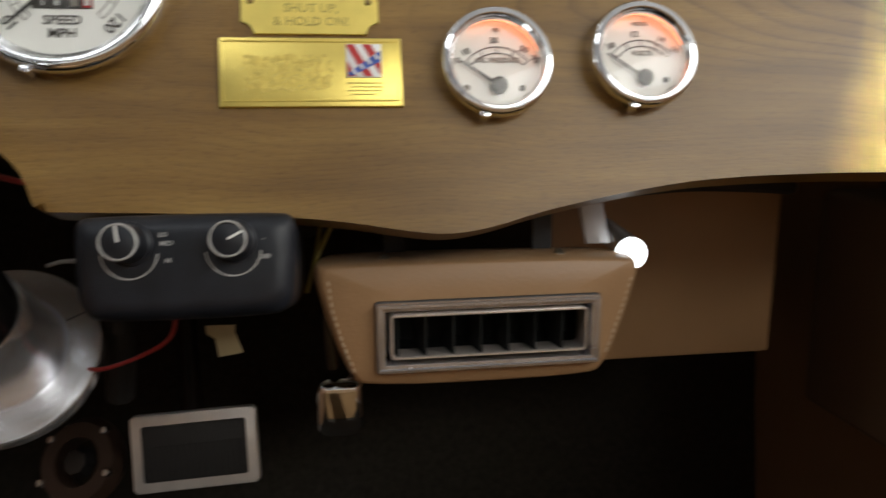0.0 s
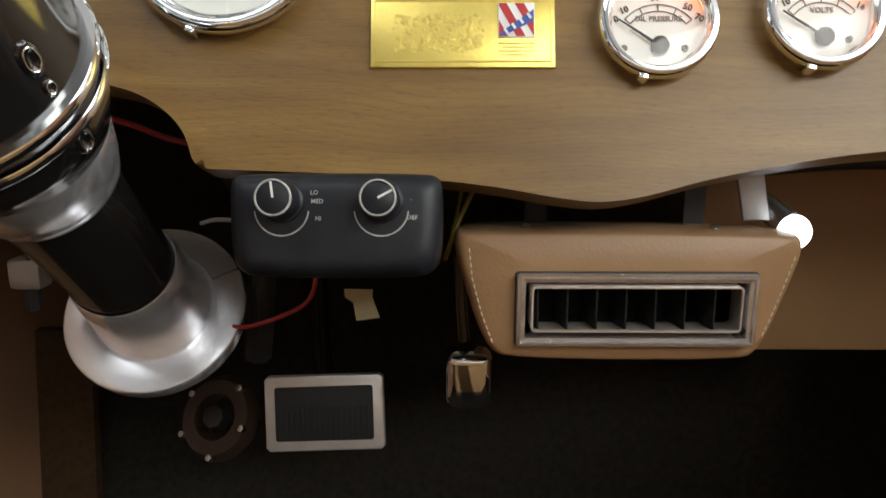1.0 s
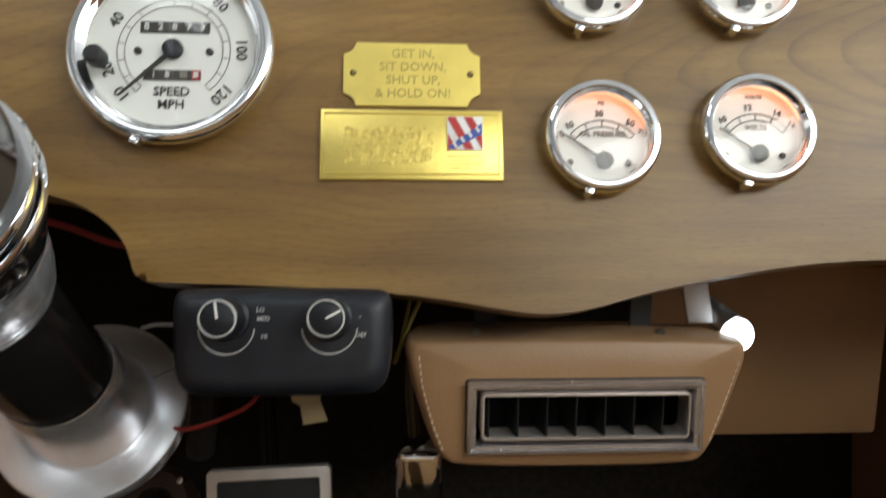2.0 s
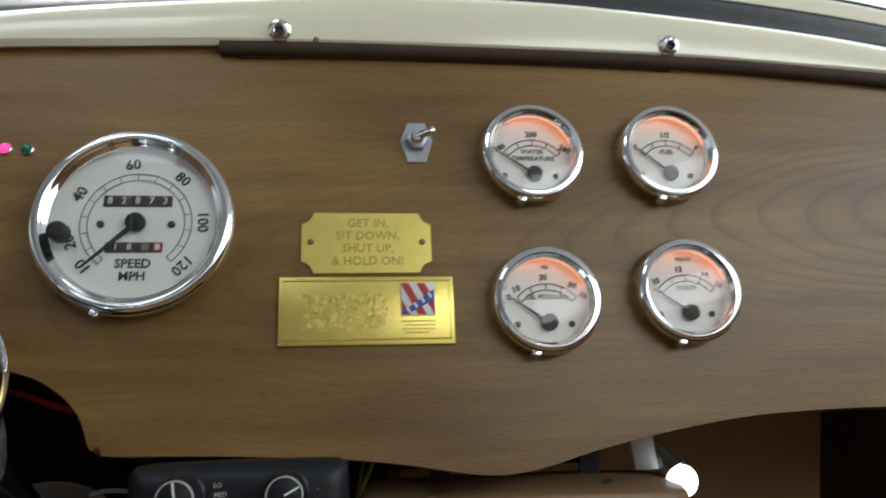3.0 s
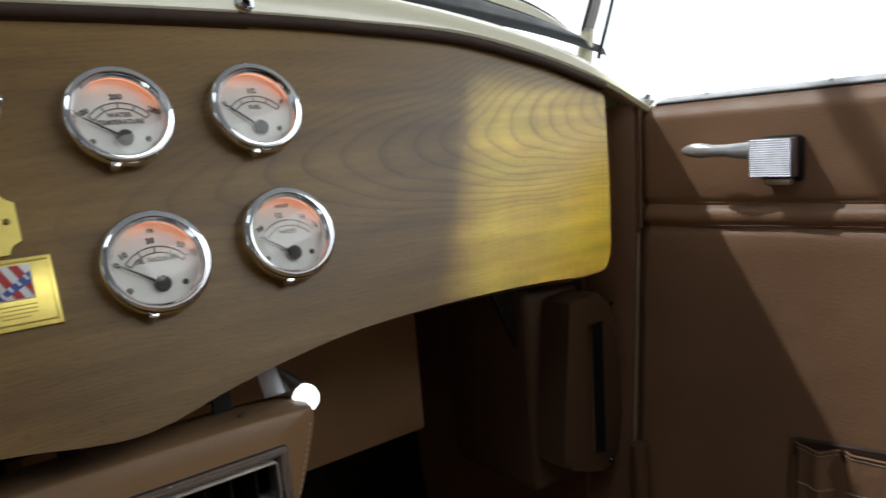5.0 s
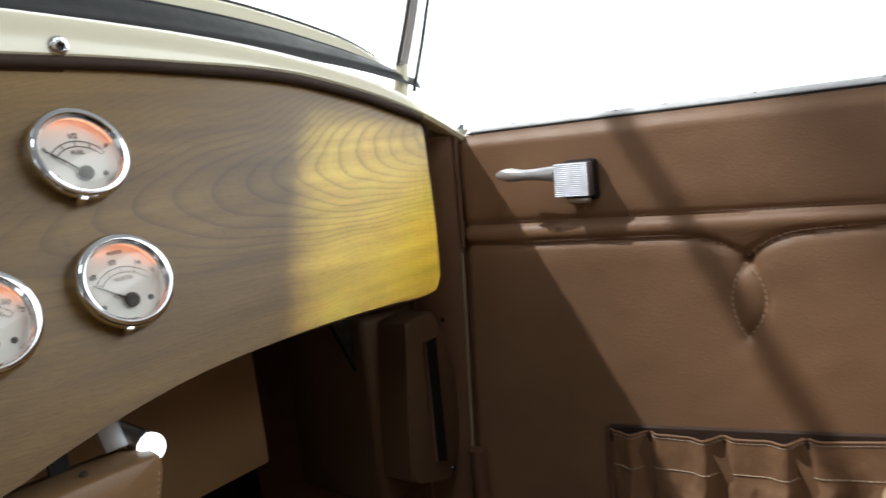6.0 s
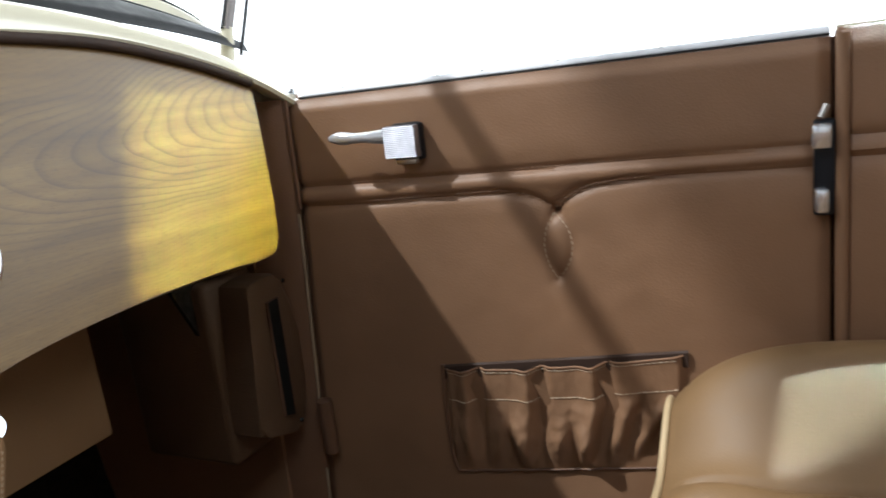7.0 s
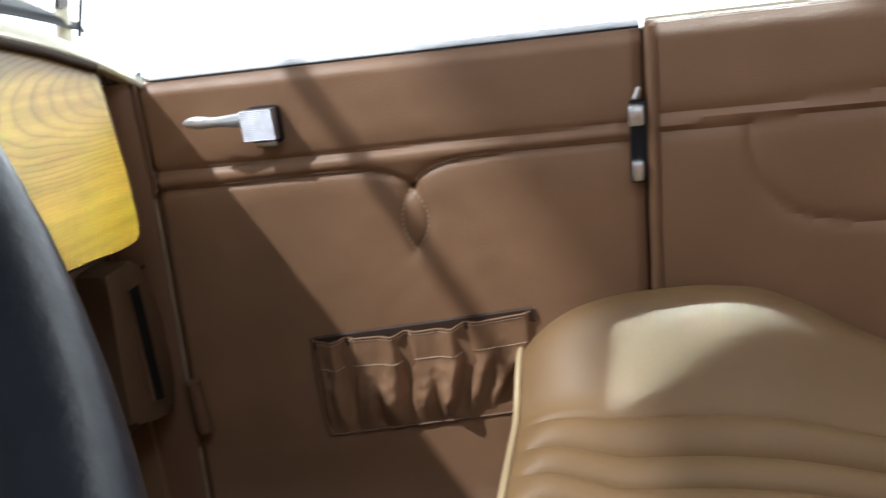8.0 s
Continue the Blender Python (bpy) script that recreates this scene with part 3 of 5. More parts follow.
def small_gauge(u, v, label, words, numbers, needle_turn=-55, unit=""):
    t = thing("gauge", label, "gauge", DASH @ pose(u, -0.0018, v), "small gauges")
    r = 0.0280
    dial_base(t, r, 0.770)
    y = -0.0013
    hx, hz = 0.0012, -0.0110
    bm = arc_line(0.0203, -50, 50, 0.00055, y, cx=hx, cz=hz)
    arc_line(0.0170, -50, 50, 0.00055, y, bm, cx=hx, cz=hz)
    for k in range(5):
        tick(bm, -50 + 25 * k, 0.0170, 0.0203, 0.0005, y, hx, hz)
    part("scale_ring", bm, INK, t, smooth=False)
    for txt, a in numbers:
        s, c = math.sin(radians(a)), math.cos(radians(a))
        lettering("numeral", txt, 0.0044, hx + 0.0236 * s, hz + 0.0236 * c, y, INK, t, a * 0.5)
    for k, wd in enumerate(words):
        lettering("lettering", wd, 0.0036, hx, hz + 0.0133 - 0.0040 * k, y, INK_GREY, t)
    if unit:
        lettering("lettering", unit, 0.0028, hx, hz + 0.0290, y, INK_GREY, t)
    part("hub_cap", lathe([(0, -0.0050), (0.0030, -0.0048), (0.0042, -0.0040), (0.0043, -0.0020)], 28), INK, t, "black pointer hub").matrix_local = pose(hx, 0, hz)
    needle(t, needle_turn, 0.0225, 0.002, 0.0009, hx, hz)
    for sx, m in ((0.0132, INK), (-0.0150, INK_GREY)):
        part("dial_screw", lathe([(0, -0.0026), (0.0012, -0.0024), (0.0016, -0.0016), (0.0016, -0.0008)], 14), m, t).matrix_local = pose(sx, 0, -0.0118)
    # the dial lamp behind the upper rim
    part("dial_lamp", tube([(0.0222 * math.sin(radians(a)), -0.0046, 0.0222 * math.cos(radians(a))) for a in range(-35, 76, 10)], 0.0004, 6), DIAL_LAMP, t, "glowing amber dial light")
    return t


small_gauge(0.2008, 0.0395, "chrome-rimmed water temperature gauge with lit ivory dial", ("WATER", "TEMPERATURE"), (("100", -50), ("200", 0), ("280", 50)), -57)
small_gauge(0.2778, 0.0409, "chrome-rimmed fuel gauge with lit ivory dial", ("FUEL",), (("E", -48), ("1/2", 0), ("F", 48)), -50)
small_gauge(0.2021, -0.0414, "chrome-rimmed oil pressure gauge with lit ivory dial", ("OIL PRESSURE",), (("0", -56), ("10", -42), ("30", -3), ("50", 36), ("70", 54)), -56, "PSI")
small_gauge(0.2780, -0.0372, "chrome-rimmed voltmeter with lit ivory dial", ("VOLTS",), (("10", -44), ("12", -8), ("14", 28), ("16", 50)), -56, "VOLTS")


def name_plaque():
    t = thing("plaque", "small brass plaque engraved with a joke, screwed to the dashboard", "plaque", DASH @ pose(0.1123, 0, -0.0095))
    w, h, c = 0.0329, 0.0161, 0.0062
    out = []
    for sx, sz in ((1, 1), (-1, 1), (-1, -1), (1, -1)):
        pts = []
        for k in range(7):
            f = radians(90 * k / 6)
            pts.append((sx * (w - c * math.cos(f)), sz * (h - c * math.sin(f))))
        # concave corners: arcs about the corner itself
        out.append(pts if sx * sz < 0 else pts[::-1])
    ring = out[0] + out[1] + out[2] + out[3]
    part("plate", prism(ring, -0.0014, 0.0, 0.0003, 1), BRASS, t)
    for k, s in enumerate(("GET IN,", "SIT DOWN,", "SHUT UP,", "& HOLD ON!")):
        lettering("engraving", s, 0.0062, 0.0005, 0.0103 - 0.0067 * k, -0.00152, ENGRAVED, t, thick=0.0001)
    for sx in (-1, 1):
        part("screw", lathe([(0, -0.0026), (0.0010, -0.0025), (0.0016, -0.0016), (0.0016, -0.0010)], 14), BRASS_DARK, t).matrix_local = pose(sx * 0.0281, 0, 0.0004)


name_plaque()


def award_plate():
    t = thing("award_plate", "embossed brass plate with a red, white and blue enamel badge", "plaque", DASH @ pose(0.11235, 0, -0.0447))
    w, h = 0.0433, 0.0173
    part("plate", prism([(-w, -h), (w, -h), (w, h), (-w, h)], -0.0022, 0.0, 0.0012, 2), BRASS, t)
    part("border", tube([(-w + 0.0022, -0.0022, -h + 0.0028), (w - 0.0022, -0.0022, -h + 0.0028), (w - 0.0022, -0.0022, h - 0.0022), (-w + 0.0022, -0.0022, h - 0.0022)], 0.0005, 6, closed=True), BRASS, t, "raised brass border")

    def raised(x, z):
        """A worn scene pressed into the plate, fading out at its borders."""
        f = smoothstep(-0.036, -0.028, x) * (1 - smoothstep(0.006, 0.013, x)) * smoothstep(-0.0125, -0.008, z) * (1 - smoothstep(0.006, 0.0105, z))
        h = max(0.0, 0.5 + noise.noise((x * 330, z * 420, 1.7)) + 0.6 * noise.noise((x * 700, z * 700, 5.1)))
        return (x, -0.00214 - 0.00018 * f * h, z)
    part("relief", sheet(raised, spaced(-0.037, 0.014, 80), spaced(-0.0128, 0.0108, 40)), EMBOSSED, t, "worn embossed scene in brass")
    for k, (ww, o) in enumerate(((0.0170, 0.0), (0.0150, 0.0010), (0.0165, 0.0), (0.0120, -0.0010))):
        part("engraved_line", box(0.0250 + o - ww / 2, 0.0250 + o + ww / 2, -0.00232, -0.0018, -0.0060 - 0.0019 * k, -0.0054 - 0.0019 * k), ENGRAVED, t)
    b = part("badge", box(0.0165, 0.0335, -0.0030, -0.0018, -0.0030, 0.0138, 0.0004), WHITE, t, "enamel badge with red stripes and a blue band")
    # slanting red stripes cut to the badge, and a blue band across
    x0, x1, z0, z1 = 0.0169, 0.0331, -0.0026, 0.0134

    def clipped(a, wd, m, name, y, slope):
        bm = bmesh.new()
        rows = []
        for i in range(13):
            z = z0 + (z1 - z0) * i / 12
            c = a + slope * (z - z0)
            l, r = min(max(c, x0), x1), min(max(c + wd, x0), x1)
            rows.append((bm.verts.new((l, y, z)), bm.verts.new((r, y, z))))
        for p, q in zip(rows, rows[1:]):
            if p[1].co.x - p[0].co.x > 1e-5 or q[1].co.x - q[0].co.x > 1e-5:
                bm.faces.new((p[0], p[1], q[1], q[0]))
        part(name, bm, m, b, smooth=False)
    for a in (0.0169, 0.0250, 0.0331):
        clipped(a, 0.0042, RED, "stripe", -0.0032, -0.55)
    bm = bmesh.new()
    bm.faces.new([bm.verts.new((x, -0.0034, z)) for x, z in ((x0, z0 + 0.0012), (x0 + 0.0022, z0), (x1, z0 + 0.0075), (x1, z0 + 0.0130))])
    part("band", bm, BLUE, b, smooth=False)
    for k in range(4):
        part("bar", box(-0.0006, 0.0006, -0.0038, -0.0033, -0.0014, 0.0014), WHITE, b).matrix_local = pose(x0 + 0.0032 + 0.0036 * k, 0, z0 + 0.0022 + 0.0025 * k, 0, -34, 0)


award_plate()


def toggle_switch():
    t = thing("toggle_switch", "chrome toggle switch on a bare metal plate", "switch", DASH @ pose(0.1392, 0, 0.0474))
    hexa = [(-0.0048, 0.0112), (0.0048, 0.0112), (0.0088, 0.001), (0.0050, -0.0118), (-0.0050, -0.0118), (-0.0088, 0.001)]
    part("plate", prism(hexa, -0.0012, 0.0, 0.0003, 1), BRACKET, t, "thin grey metal plate")
    part("nut", lathe([(0, -0.006), (0.004, -0.006), (0.0056, -0.0052), (0.0060, -0.001)], 6), HANDLE_METAL, t, "hexagonal nut")
    part("collar", lathe([(0, -0.010), (0.0030, -0.010), (0.0036, -0.009), (0.0036, -0.005)], 20), CHROME, t)
    part("lever", tube([(0, -0.008, 0), (0.0025, -0.0105, 0.0), (0.0078, -0.0145, 0.0), (0.0088, -0.0150, 0.0)], [0.0016, 0.0020, 0.0028, 0.0018], 14), CHROME, t, "chrome bat lever")


toggle_switch()


def indicator(u, m, label):
    t = thing("indicator_light", label, "light", DASH @ pose(u, 0, 0.0394), "indicator lights")
    part("ring", lathe([(0.0032, 0.0), (0.0033, -0.0012), (0.0028, -0.0018), (0.0024, -0.0012)], 20), CHROME, t)
    part("jewel", lathe([(0, -0.0034), (0.0014, -0.0031), (0.0024, -0.0018), (0.0026, -0.0006)], 20), m, t)


indicator(-0.0760, GREEN_LAMP, "unlit dark green jewel light on the wood")
indicator(-0.0657, RED_LAMP, "lit pinkish red jewel light on the wood")
indicator(-0.0555, GREEN_LAMP, "unlit dark green jewel light beside the red one")


# ---- cowl and windscreen ----
def cowl_top(x):
    """Height of the cowl's rear lip across the car."""
    s = abs(x - MID)
    return flow(s, [0, 0.065, 0.195, 0.285, 0.375, 0.439, 0.487, 0.51], [0.1310, 0.1295, 0.1200, 0.1085, 0.0897, 0.0664, 0.0384, 0.012])


def cowl_low(x):
    s = abs(x - MID)
    return flow(s, [0, 0.115, 0.185, 0.278, 0.355, 0.41, 0.449, 0.50], [0.0978, 0.0968, 0.0940, 0.0880, 0.0715, 0.0535, 0.0350, 0.0030])


def cowl():
    t = thing("cowl", "cream painted steel cowl with a rolled lip over the dashboard", "car body")
    xs = spaced(MID - 0.51, MID + 0.51, 103)

    def fn(x, k):
        a, b = cowl_low(x), cowl_top(x)
        prof = ((0.052, a + 0.006), (0.036, a + 0.001), (0.0285, a + 0.0006), (0.0262, a + 0.004), (0.0275, a + 0.5 * (b - a)), (0.0315, b - 0.005), (0.036, b - 0.0012),
                (0.044, b + 0.0006), (0.075, b + 0.004), (0.12, b + 0.010), (0.30, b + 0.03), (0.75, b + 0.04))
        y, z = prof[k]
        # toward the sides the lip's lower edge comes forward over the leaning board
        return (x, y + min(0.0, 0.3365 * a - 0.0328) * (1, 1, 1, 1, 0.75, 0.4, 0.15, 0, 0, 0, 0, 0)[k], z)
    part("lip", sheet(fn, xs, range(12)), CREAM, t)
    for sx in (-1, 1):
        bm = box(MID + sx * 0.505 - 0.008, MID + sx * 0.505 + 0.008, 0.03, 0.75, -0.60, 0.014, 0.004)
        part("side", bm, CREAM, t)
    return t


cowl()


def snap(x, label):
    z = cowl_low(x) + 0.27 * (cowl_top(x) - cowl_low(x))
    t = thing("snap_fastener", label, "fastener", pose(x, 0.0270, z, 8, 0, 0), "cover snaps on the cowl lip")
    part("base", lathe([(0.0062, 0.0), (0.0060, -0.0012), (0.0048, -0.0020), (0.0036, -0.0022)], 24), CHROME, t)
    part("socket", lathe([(0.0036, -0.0020), (0.0044, -0.0034), (0.0040, -0.0044), (0.0030, -0.0046), (0.0024, -0.0040), (0.0023, -0.0010)], 24), CHROME, t)
    part("hole", lathe([(0, -0.0012), (0.0025, -0.0014)], 20), BLACK_GLOSS, t, "dark socket hole")


snap(0.0665, "chrome cover snap on the cream lip")
snap(0.2865, "chrome cover snap on the cream lip")
t = thing("screw_hole", "small rusty screw hole in the cream lip", "fastener", pose(0.0857, 0.0265, 0.1010))
part("plug", lathe([(0, -0.0008), (0.0012, -0.0008), (0.0018, 0.0)], 12), BRASS_DARK, t)


def seal_low(x):
    return flow(abs(x - MID), [0, 0.13, 0.28, 0.391, 0.48, 0.50], [0.1395, 0.1370, 0.1260, 0.1125, 0.0960, 0.0900])


def seal_high(x):
    return flow(abs(x - MID), [0, 0.14, 0.296, 0.411, 0.48, 0.50], [0.1630, 0.1588, 0.1445, 0.1240, 0.1065, 0.1000])


def rail_top(x):
    return flow(abs(x - MID), [0, 0.15, 0.308, 0.426, 0.47, 0.497], [0.1830, 0.1775, 0.1612, 0.1385, 0.1235, 0.1090])


def windscreen():
    t = thing("windscreen", "cream framed windscreen with black rubber seal", "windscreen")
    xs = spaced(MID - 0.495, MID + 0.495, 90)

    def swept(profile, a, b):
        """A strip along the screen's foot; profile: (y, share of the way from line a to line b, lift)."""
        return sheet(lambda x, k: (x, profile[k][0], a(x) + profile[k][1] * (b(x) - a(x)) + profile[k][2]), xs, range(len(profile)))
    part("seal", swept(((0.066, 0, -0.012), (0.070, 0, -0.003), (0.075, 0.05, 0), (0.083, 0.36, 0.0012), (0.090, 0.72, 0.0012), (0.0945, 0.94, 0), (0.0975, 0.98, -0.003), (0.099, 0.9, -0.008)), seal_low, seal_high), SEAL_GREY, t, "dark grey rubber seal")
    part("bottom_rail", swept(((0.1000, -0.05, -0.004), (0.1010, 0.10, 0.0), (0.1030, 0.30, 0.0), (0.1055, 0.55, 0.0004), (0.1075, 0.80, 0.0004), (0.1100, 0.96, 0.0), (0.1150, 1.0, 0.0), (0.1200, 0.95, -0.002)), seal_high, rail_top), CREAM, t, "cream painted bottom rail")
    part("rail_gap", tube([(x, 0.0995, seal_high(x) + 0.0008) for x in xs], 0.0016, 8), BLACK_RUBBER, t)
    part("glazing_bead", tube([(x, 0.1140, rail_top(x) + 0.0012) for x in xs], 0.0022, 8), BLACK_RUBBER, t, "thin black glazing bead")
    for sx in (-1, 1):
        line = [Vector((MID + sx * (0.476 + a), 0.075, z)) for a, z in ((0.0, 0.103), (0.013, 0.130), (0.0285, 0.165), (0.042, 0.20), (0.058, 0.25), (0.072, 0.31), (0.080, 0.37), (0.084, 0.42))]
        line = curve_through(line, 4)
        across = Vector((0.88 * sx, 0, -0.45))
        bm = bmesh.new()
        rings = []
        for p in line:
            rings.append([bm.verts.new(p + across * a + Vector((0, b, 0))) for a, b in ((-0.0052, 0.004), (-0.0052, -0.004), (-0.0034, -0.0058), (0.0036, -0.0058), (0.0052, -0.004), (0.0052, 0.004))])
        for a, b in zip(rings, rings[1:]):
            for k in range(6):
                bm.faces.new((a[k], a[(k + 1) % 6], b[(k + 1) % 6], b[k]))
        bm.faces.new(rings[0])
        bm.faces.new(rings[-1][::-1])
        part("post", bm, POST_METAL, t, "grey metal windscreen post")
        part("post_edge", tube([p - across * 0.0062 for p in line], 0.0018, 8), BLACK_RUBBER, t, "dark rubber edge of the glass")
        seal = [Vector((MID + sx * (0.4775 + a), 0.063, z)) for a, z in ((0.0, 0.078), (0.012, 0.104), (0.0245, 0.132), (0.0375, 0.164), (0.052, 0.20), (0.068, 0.25), (0.082, 0.31), (0.090, 0.37), (0.094, 0.42))]
        part("post_seal", tube(curve_through(seal, 4), 0.0022, 8), SEAL_GREY, t, "thin grey weather seal")
        part("stanchion", tube([(MID + sx * 0.466, 0.075, 0.040), (MID + sx * 0.470, 0.075, 0.075), (MID + sx * 0.478, 0.075, 0.106)], [0.011, 0.0085, 0.0065], 12), CREAM, t, "cream painted post foot")
    part("header", tube([(MID - 0.56, 0.078, 0.425), (MID - 0.2, 0.085, 0.45), (MID + 0.2, 0.085, 0.45), (MID + 0.56, 0.078, 0.425)], 0.011, 12), CREAM, t)
    g = part("pane", sheet(lambda x, k: (x, 0.1142 - 0.03 * k, rail_top(x) + 0.001 + (0.43 - rail_top(x)) * k), xs, (0.0, 1.0)), PANE, t, "clear glass")
    g.visible_shadow = False


windscreen()


# ---- the door and the side of the body ----
def door_x(y, z):
    return 0.644 + 0.047 * z - 0.035 * y


SEAM_A = [(0.02, -0.0600), (-0.04, -0.0590), (-0.1825, -0.0570), (-0.33, -0.0540), (-0.47, -0.0520)]
SEAM_B = [(0.02, -0.0800), (-0.03, -0.0790), (-0.126, -0.0765), (-0.198, -0.0752), (-0.2254, -0.0790), (-0.2424, -0.0855), (-0.2525, -0.0940)]
SEAM_C = [(-0.47, -0.0665), (-0.4317, -0.0671), (-0.3512, -0.0685), (-0.2976, -0.0722), (-0.2785, -0.0762), (-0.2631, -0.0840), (-0.2525, -0.0940)]
LEAF_L = [(-0.2525, -0.0940), (-0.2445, -0.1085), (-0.2415, -0.1235), (-0.2445, -0.1400), (-0.2520, -0.1545)]
LEAF_R = [(-0.2525, -0.0940), (-0.2630, -0.1085), (-0.2665, -0.1250), (-0.2620, -0.1410), (-0.2520, -0.1545)]


def fine(line, n=8):
    return [(p.x, p.y) for p in curve_through([(a, b, 0) for a, b in line], n)]


def line_distance(line):
    p = np.array(line)
    a, d = p[:-1], p[1:] - p[:-1]
    l2 = (d ** 2).sum(1)

    def dist(y, z):
        q = np.array((y, z))
        s = np.clip(((q - a) * d).sum(1) / l2, 0, 1)
        return float(np.sqrt((((a + s[:, None] * d) - q) ** 2).sum(1).min()))
    return dist


DOOR_LINES = [fine(l) for l in (SEAM_A, SEAM_B, SEAM_C, LEAF_L, LEAF_R)]
DOOR_DISTS = [line_distance(l) for l in DOOR_LINES]


def door_relief(y, z):
    """How far the padding stands off the door, in metres."""
    h = 0.0
    for k, f in enumerate(DOOR_DISTS):
        d = f(y, z)
        if d < 0.03:
            deep = 0.0036 if k < 3 else 0.0026
            h -= deep * math.exp(-(d / 0.0032) ** 2) + 0.5 * deep * math.exp(-(d / 0.011) ** 2)
    # the roll between the two long seams
    mid = -0.0704 - 0.026 * y
    h += 0.0030 * math.exp(-((z - mid) / 0.0085) ** 2)
    # padding rounds off toward the edges
    h -= 0.006 * (1 - smoothstep(0.0, 0.012, 0.027 - z)) + 0.006 * (1 - smoothstep(0.0, 0.010, 0.0125 + 0.04 * max(0.0, -z - 0.1) - y))
    h -= 0.005 * (1 - smoothstep(0.0, 0.010, y + 0.466))
    h += 0.0012 * noise.noise((y * 14, z * 14, 0.3)) + 0.0005 * noise.noise((y * 45, z * 45, 4.3))
    return h


def door():
    t = thing("door_1", "closed car door trimmed in stitched tan leather", "door", kind="structure")
    ys = spaced(0.0125, -0.466, 170)
    zs = spaced(-0.445, 0.027, 170)

    def fn(y, z):
        yy = y + (0.04 * max(0.0, -z - 0.1)) * (1 - smoothstep(0.0, 0.15, 0.0125 - y))
        return (door_x(yy, z) - 0.004 - door_relief(yy, z), yy, z)
    part("trim_panel", sheet(fn, ys, zs, (0.035, 0, 0)), LEATHER, t)
    bm = bmesh.new()
    for l in (LEAF_R, LEAF_L):
        stitches([(door_x(a, b) - 0.0038, a, b) for a, b in fine(l)], 0.0034, 0.0016, 0.00042, bm)
    part("stitching", bm, THREAD, t, "cream thread stitches")
    bm = bmesh.new()
    for l, o in ((SEAM_A, 0.0020), (SEAM_B, 0.0022), (SEAM_C, 0.0022)):
        stitches([(door_x(a, b) - 0.0036, a, b + o) for a, b in fine(l)], 0.0030, 0.0022, 0.00035, bm)
    part("stitching", bm, LEATHER, t)
    # steel edge along the top, with the outer skin
    cap = ((0.003, 0.0265), (0.003, 0.0300), (0.0042, 0.0312), (0.0200, 0.0345), (0.0240, 0.0345), (0.0260, 0.0300))
    part("top_cap", sheet(lambda y, k: (door_x(y, 0.03) + cap[k][0], y, cap[k][1]), spaced(-0.003, -0.466, 30), range(6)), STRIP, t, "pale grey metal capping along the top")
    part("cap_gasket", tube([(door_x(y, 0.03) + 0.0022, y, 0.0284) for y in spaced(-0.003, -0.466, 30)], 0.0009, 8), BLACK_RUBBER, t, "thin black gasket under the capping")
    for y in (-0.046, -0.147, -0.190, -0.259, -0.345):
        k = part("cap_screw", lathe([(0, -0.0012), (0.0022, -0.0008), (0.0028, 0.0006)], 12), SATIN, t)
        k.matrix_local = pose(door_x(y, 0.03) + 0.014, y, 0.0338, -90, 0, 0)
    part("outer_skin", sheet(lambda y, z: (door_x(y, z) + 0.045 + 0.03 * math.sin(math.pi * (0.03 - z) / 0.5), y, z), spaced(0.014, -0.468, 12), spaced(-0.46, 0.031, 12), (-0.003, 0, 0)), CREAM, t)
    # hinge at the front edge
    hz = spaced(-0.339, -0.280, 4)
    part("hinge", tube([(0.6115, 0.0030, z) for z in hz], 0.0078, 14), DARK_LEATHER, t, "painted hinge barrel")
    # latch at the rear edge
    lx = door_x(-0.462, -0.08)
    part("latch_plate", box(lx - 0.010, lx + 0.004, -0.4690, -0.4545, -0.104, -0.032, 0.002), BLACK_PLASTIC, t, "black latch plate")
    part("latch_block", box(lx - 0.020, lx - 0.006, -0.4660, -0.4530, -0.052, -0.034, 0.002), ALUMINIUM, t, "worn pale metal striker")
    part("latch_bolt", box(lx - 0.018, lx - 0.006, -0.4650, -0.4550, -0.101, -0.082, 0.003), ALUMINIUM, t, "worn pale metal bolt")
    part("latch_spring", tube([(lx - 0.012, -0.459, -0.030), (lx - 0.011, -0.461, -0.026), (lx - 0.009, -0.463, -0.021)], 0.0024, 10), SATIN, t)
    return t


DOOR = door()


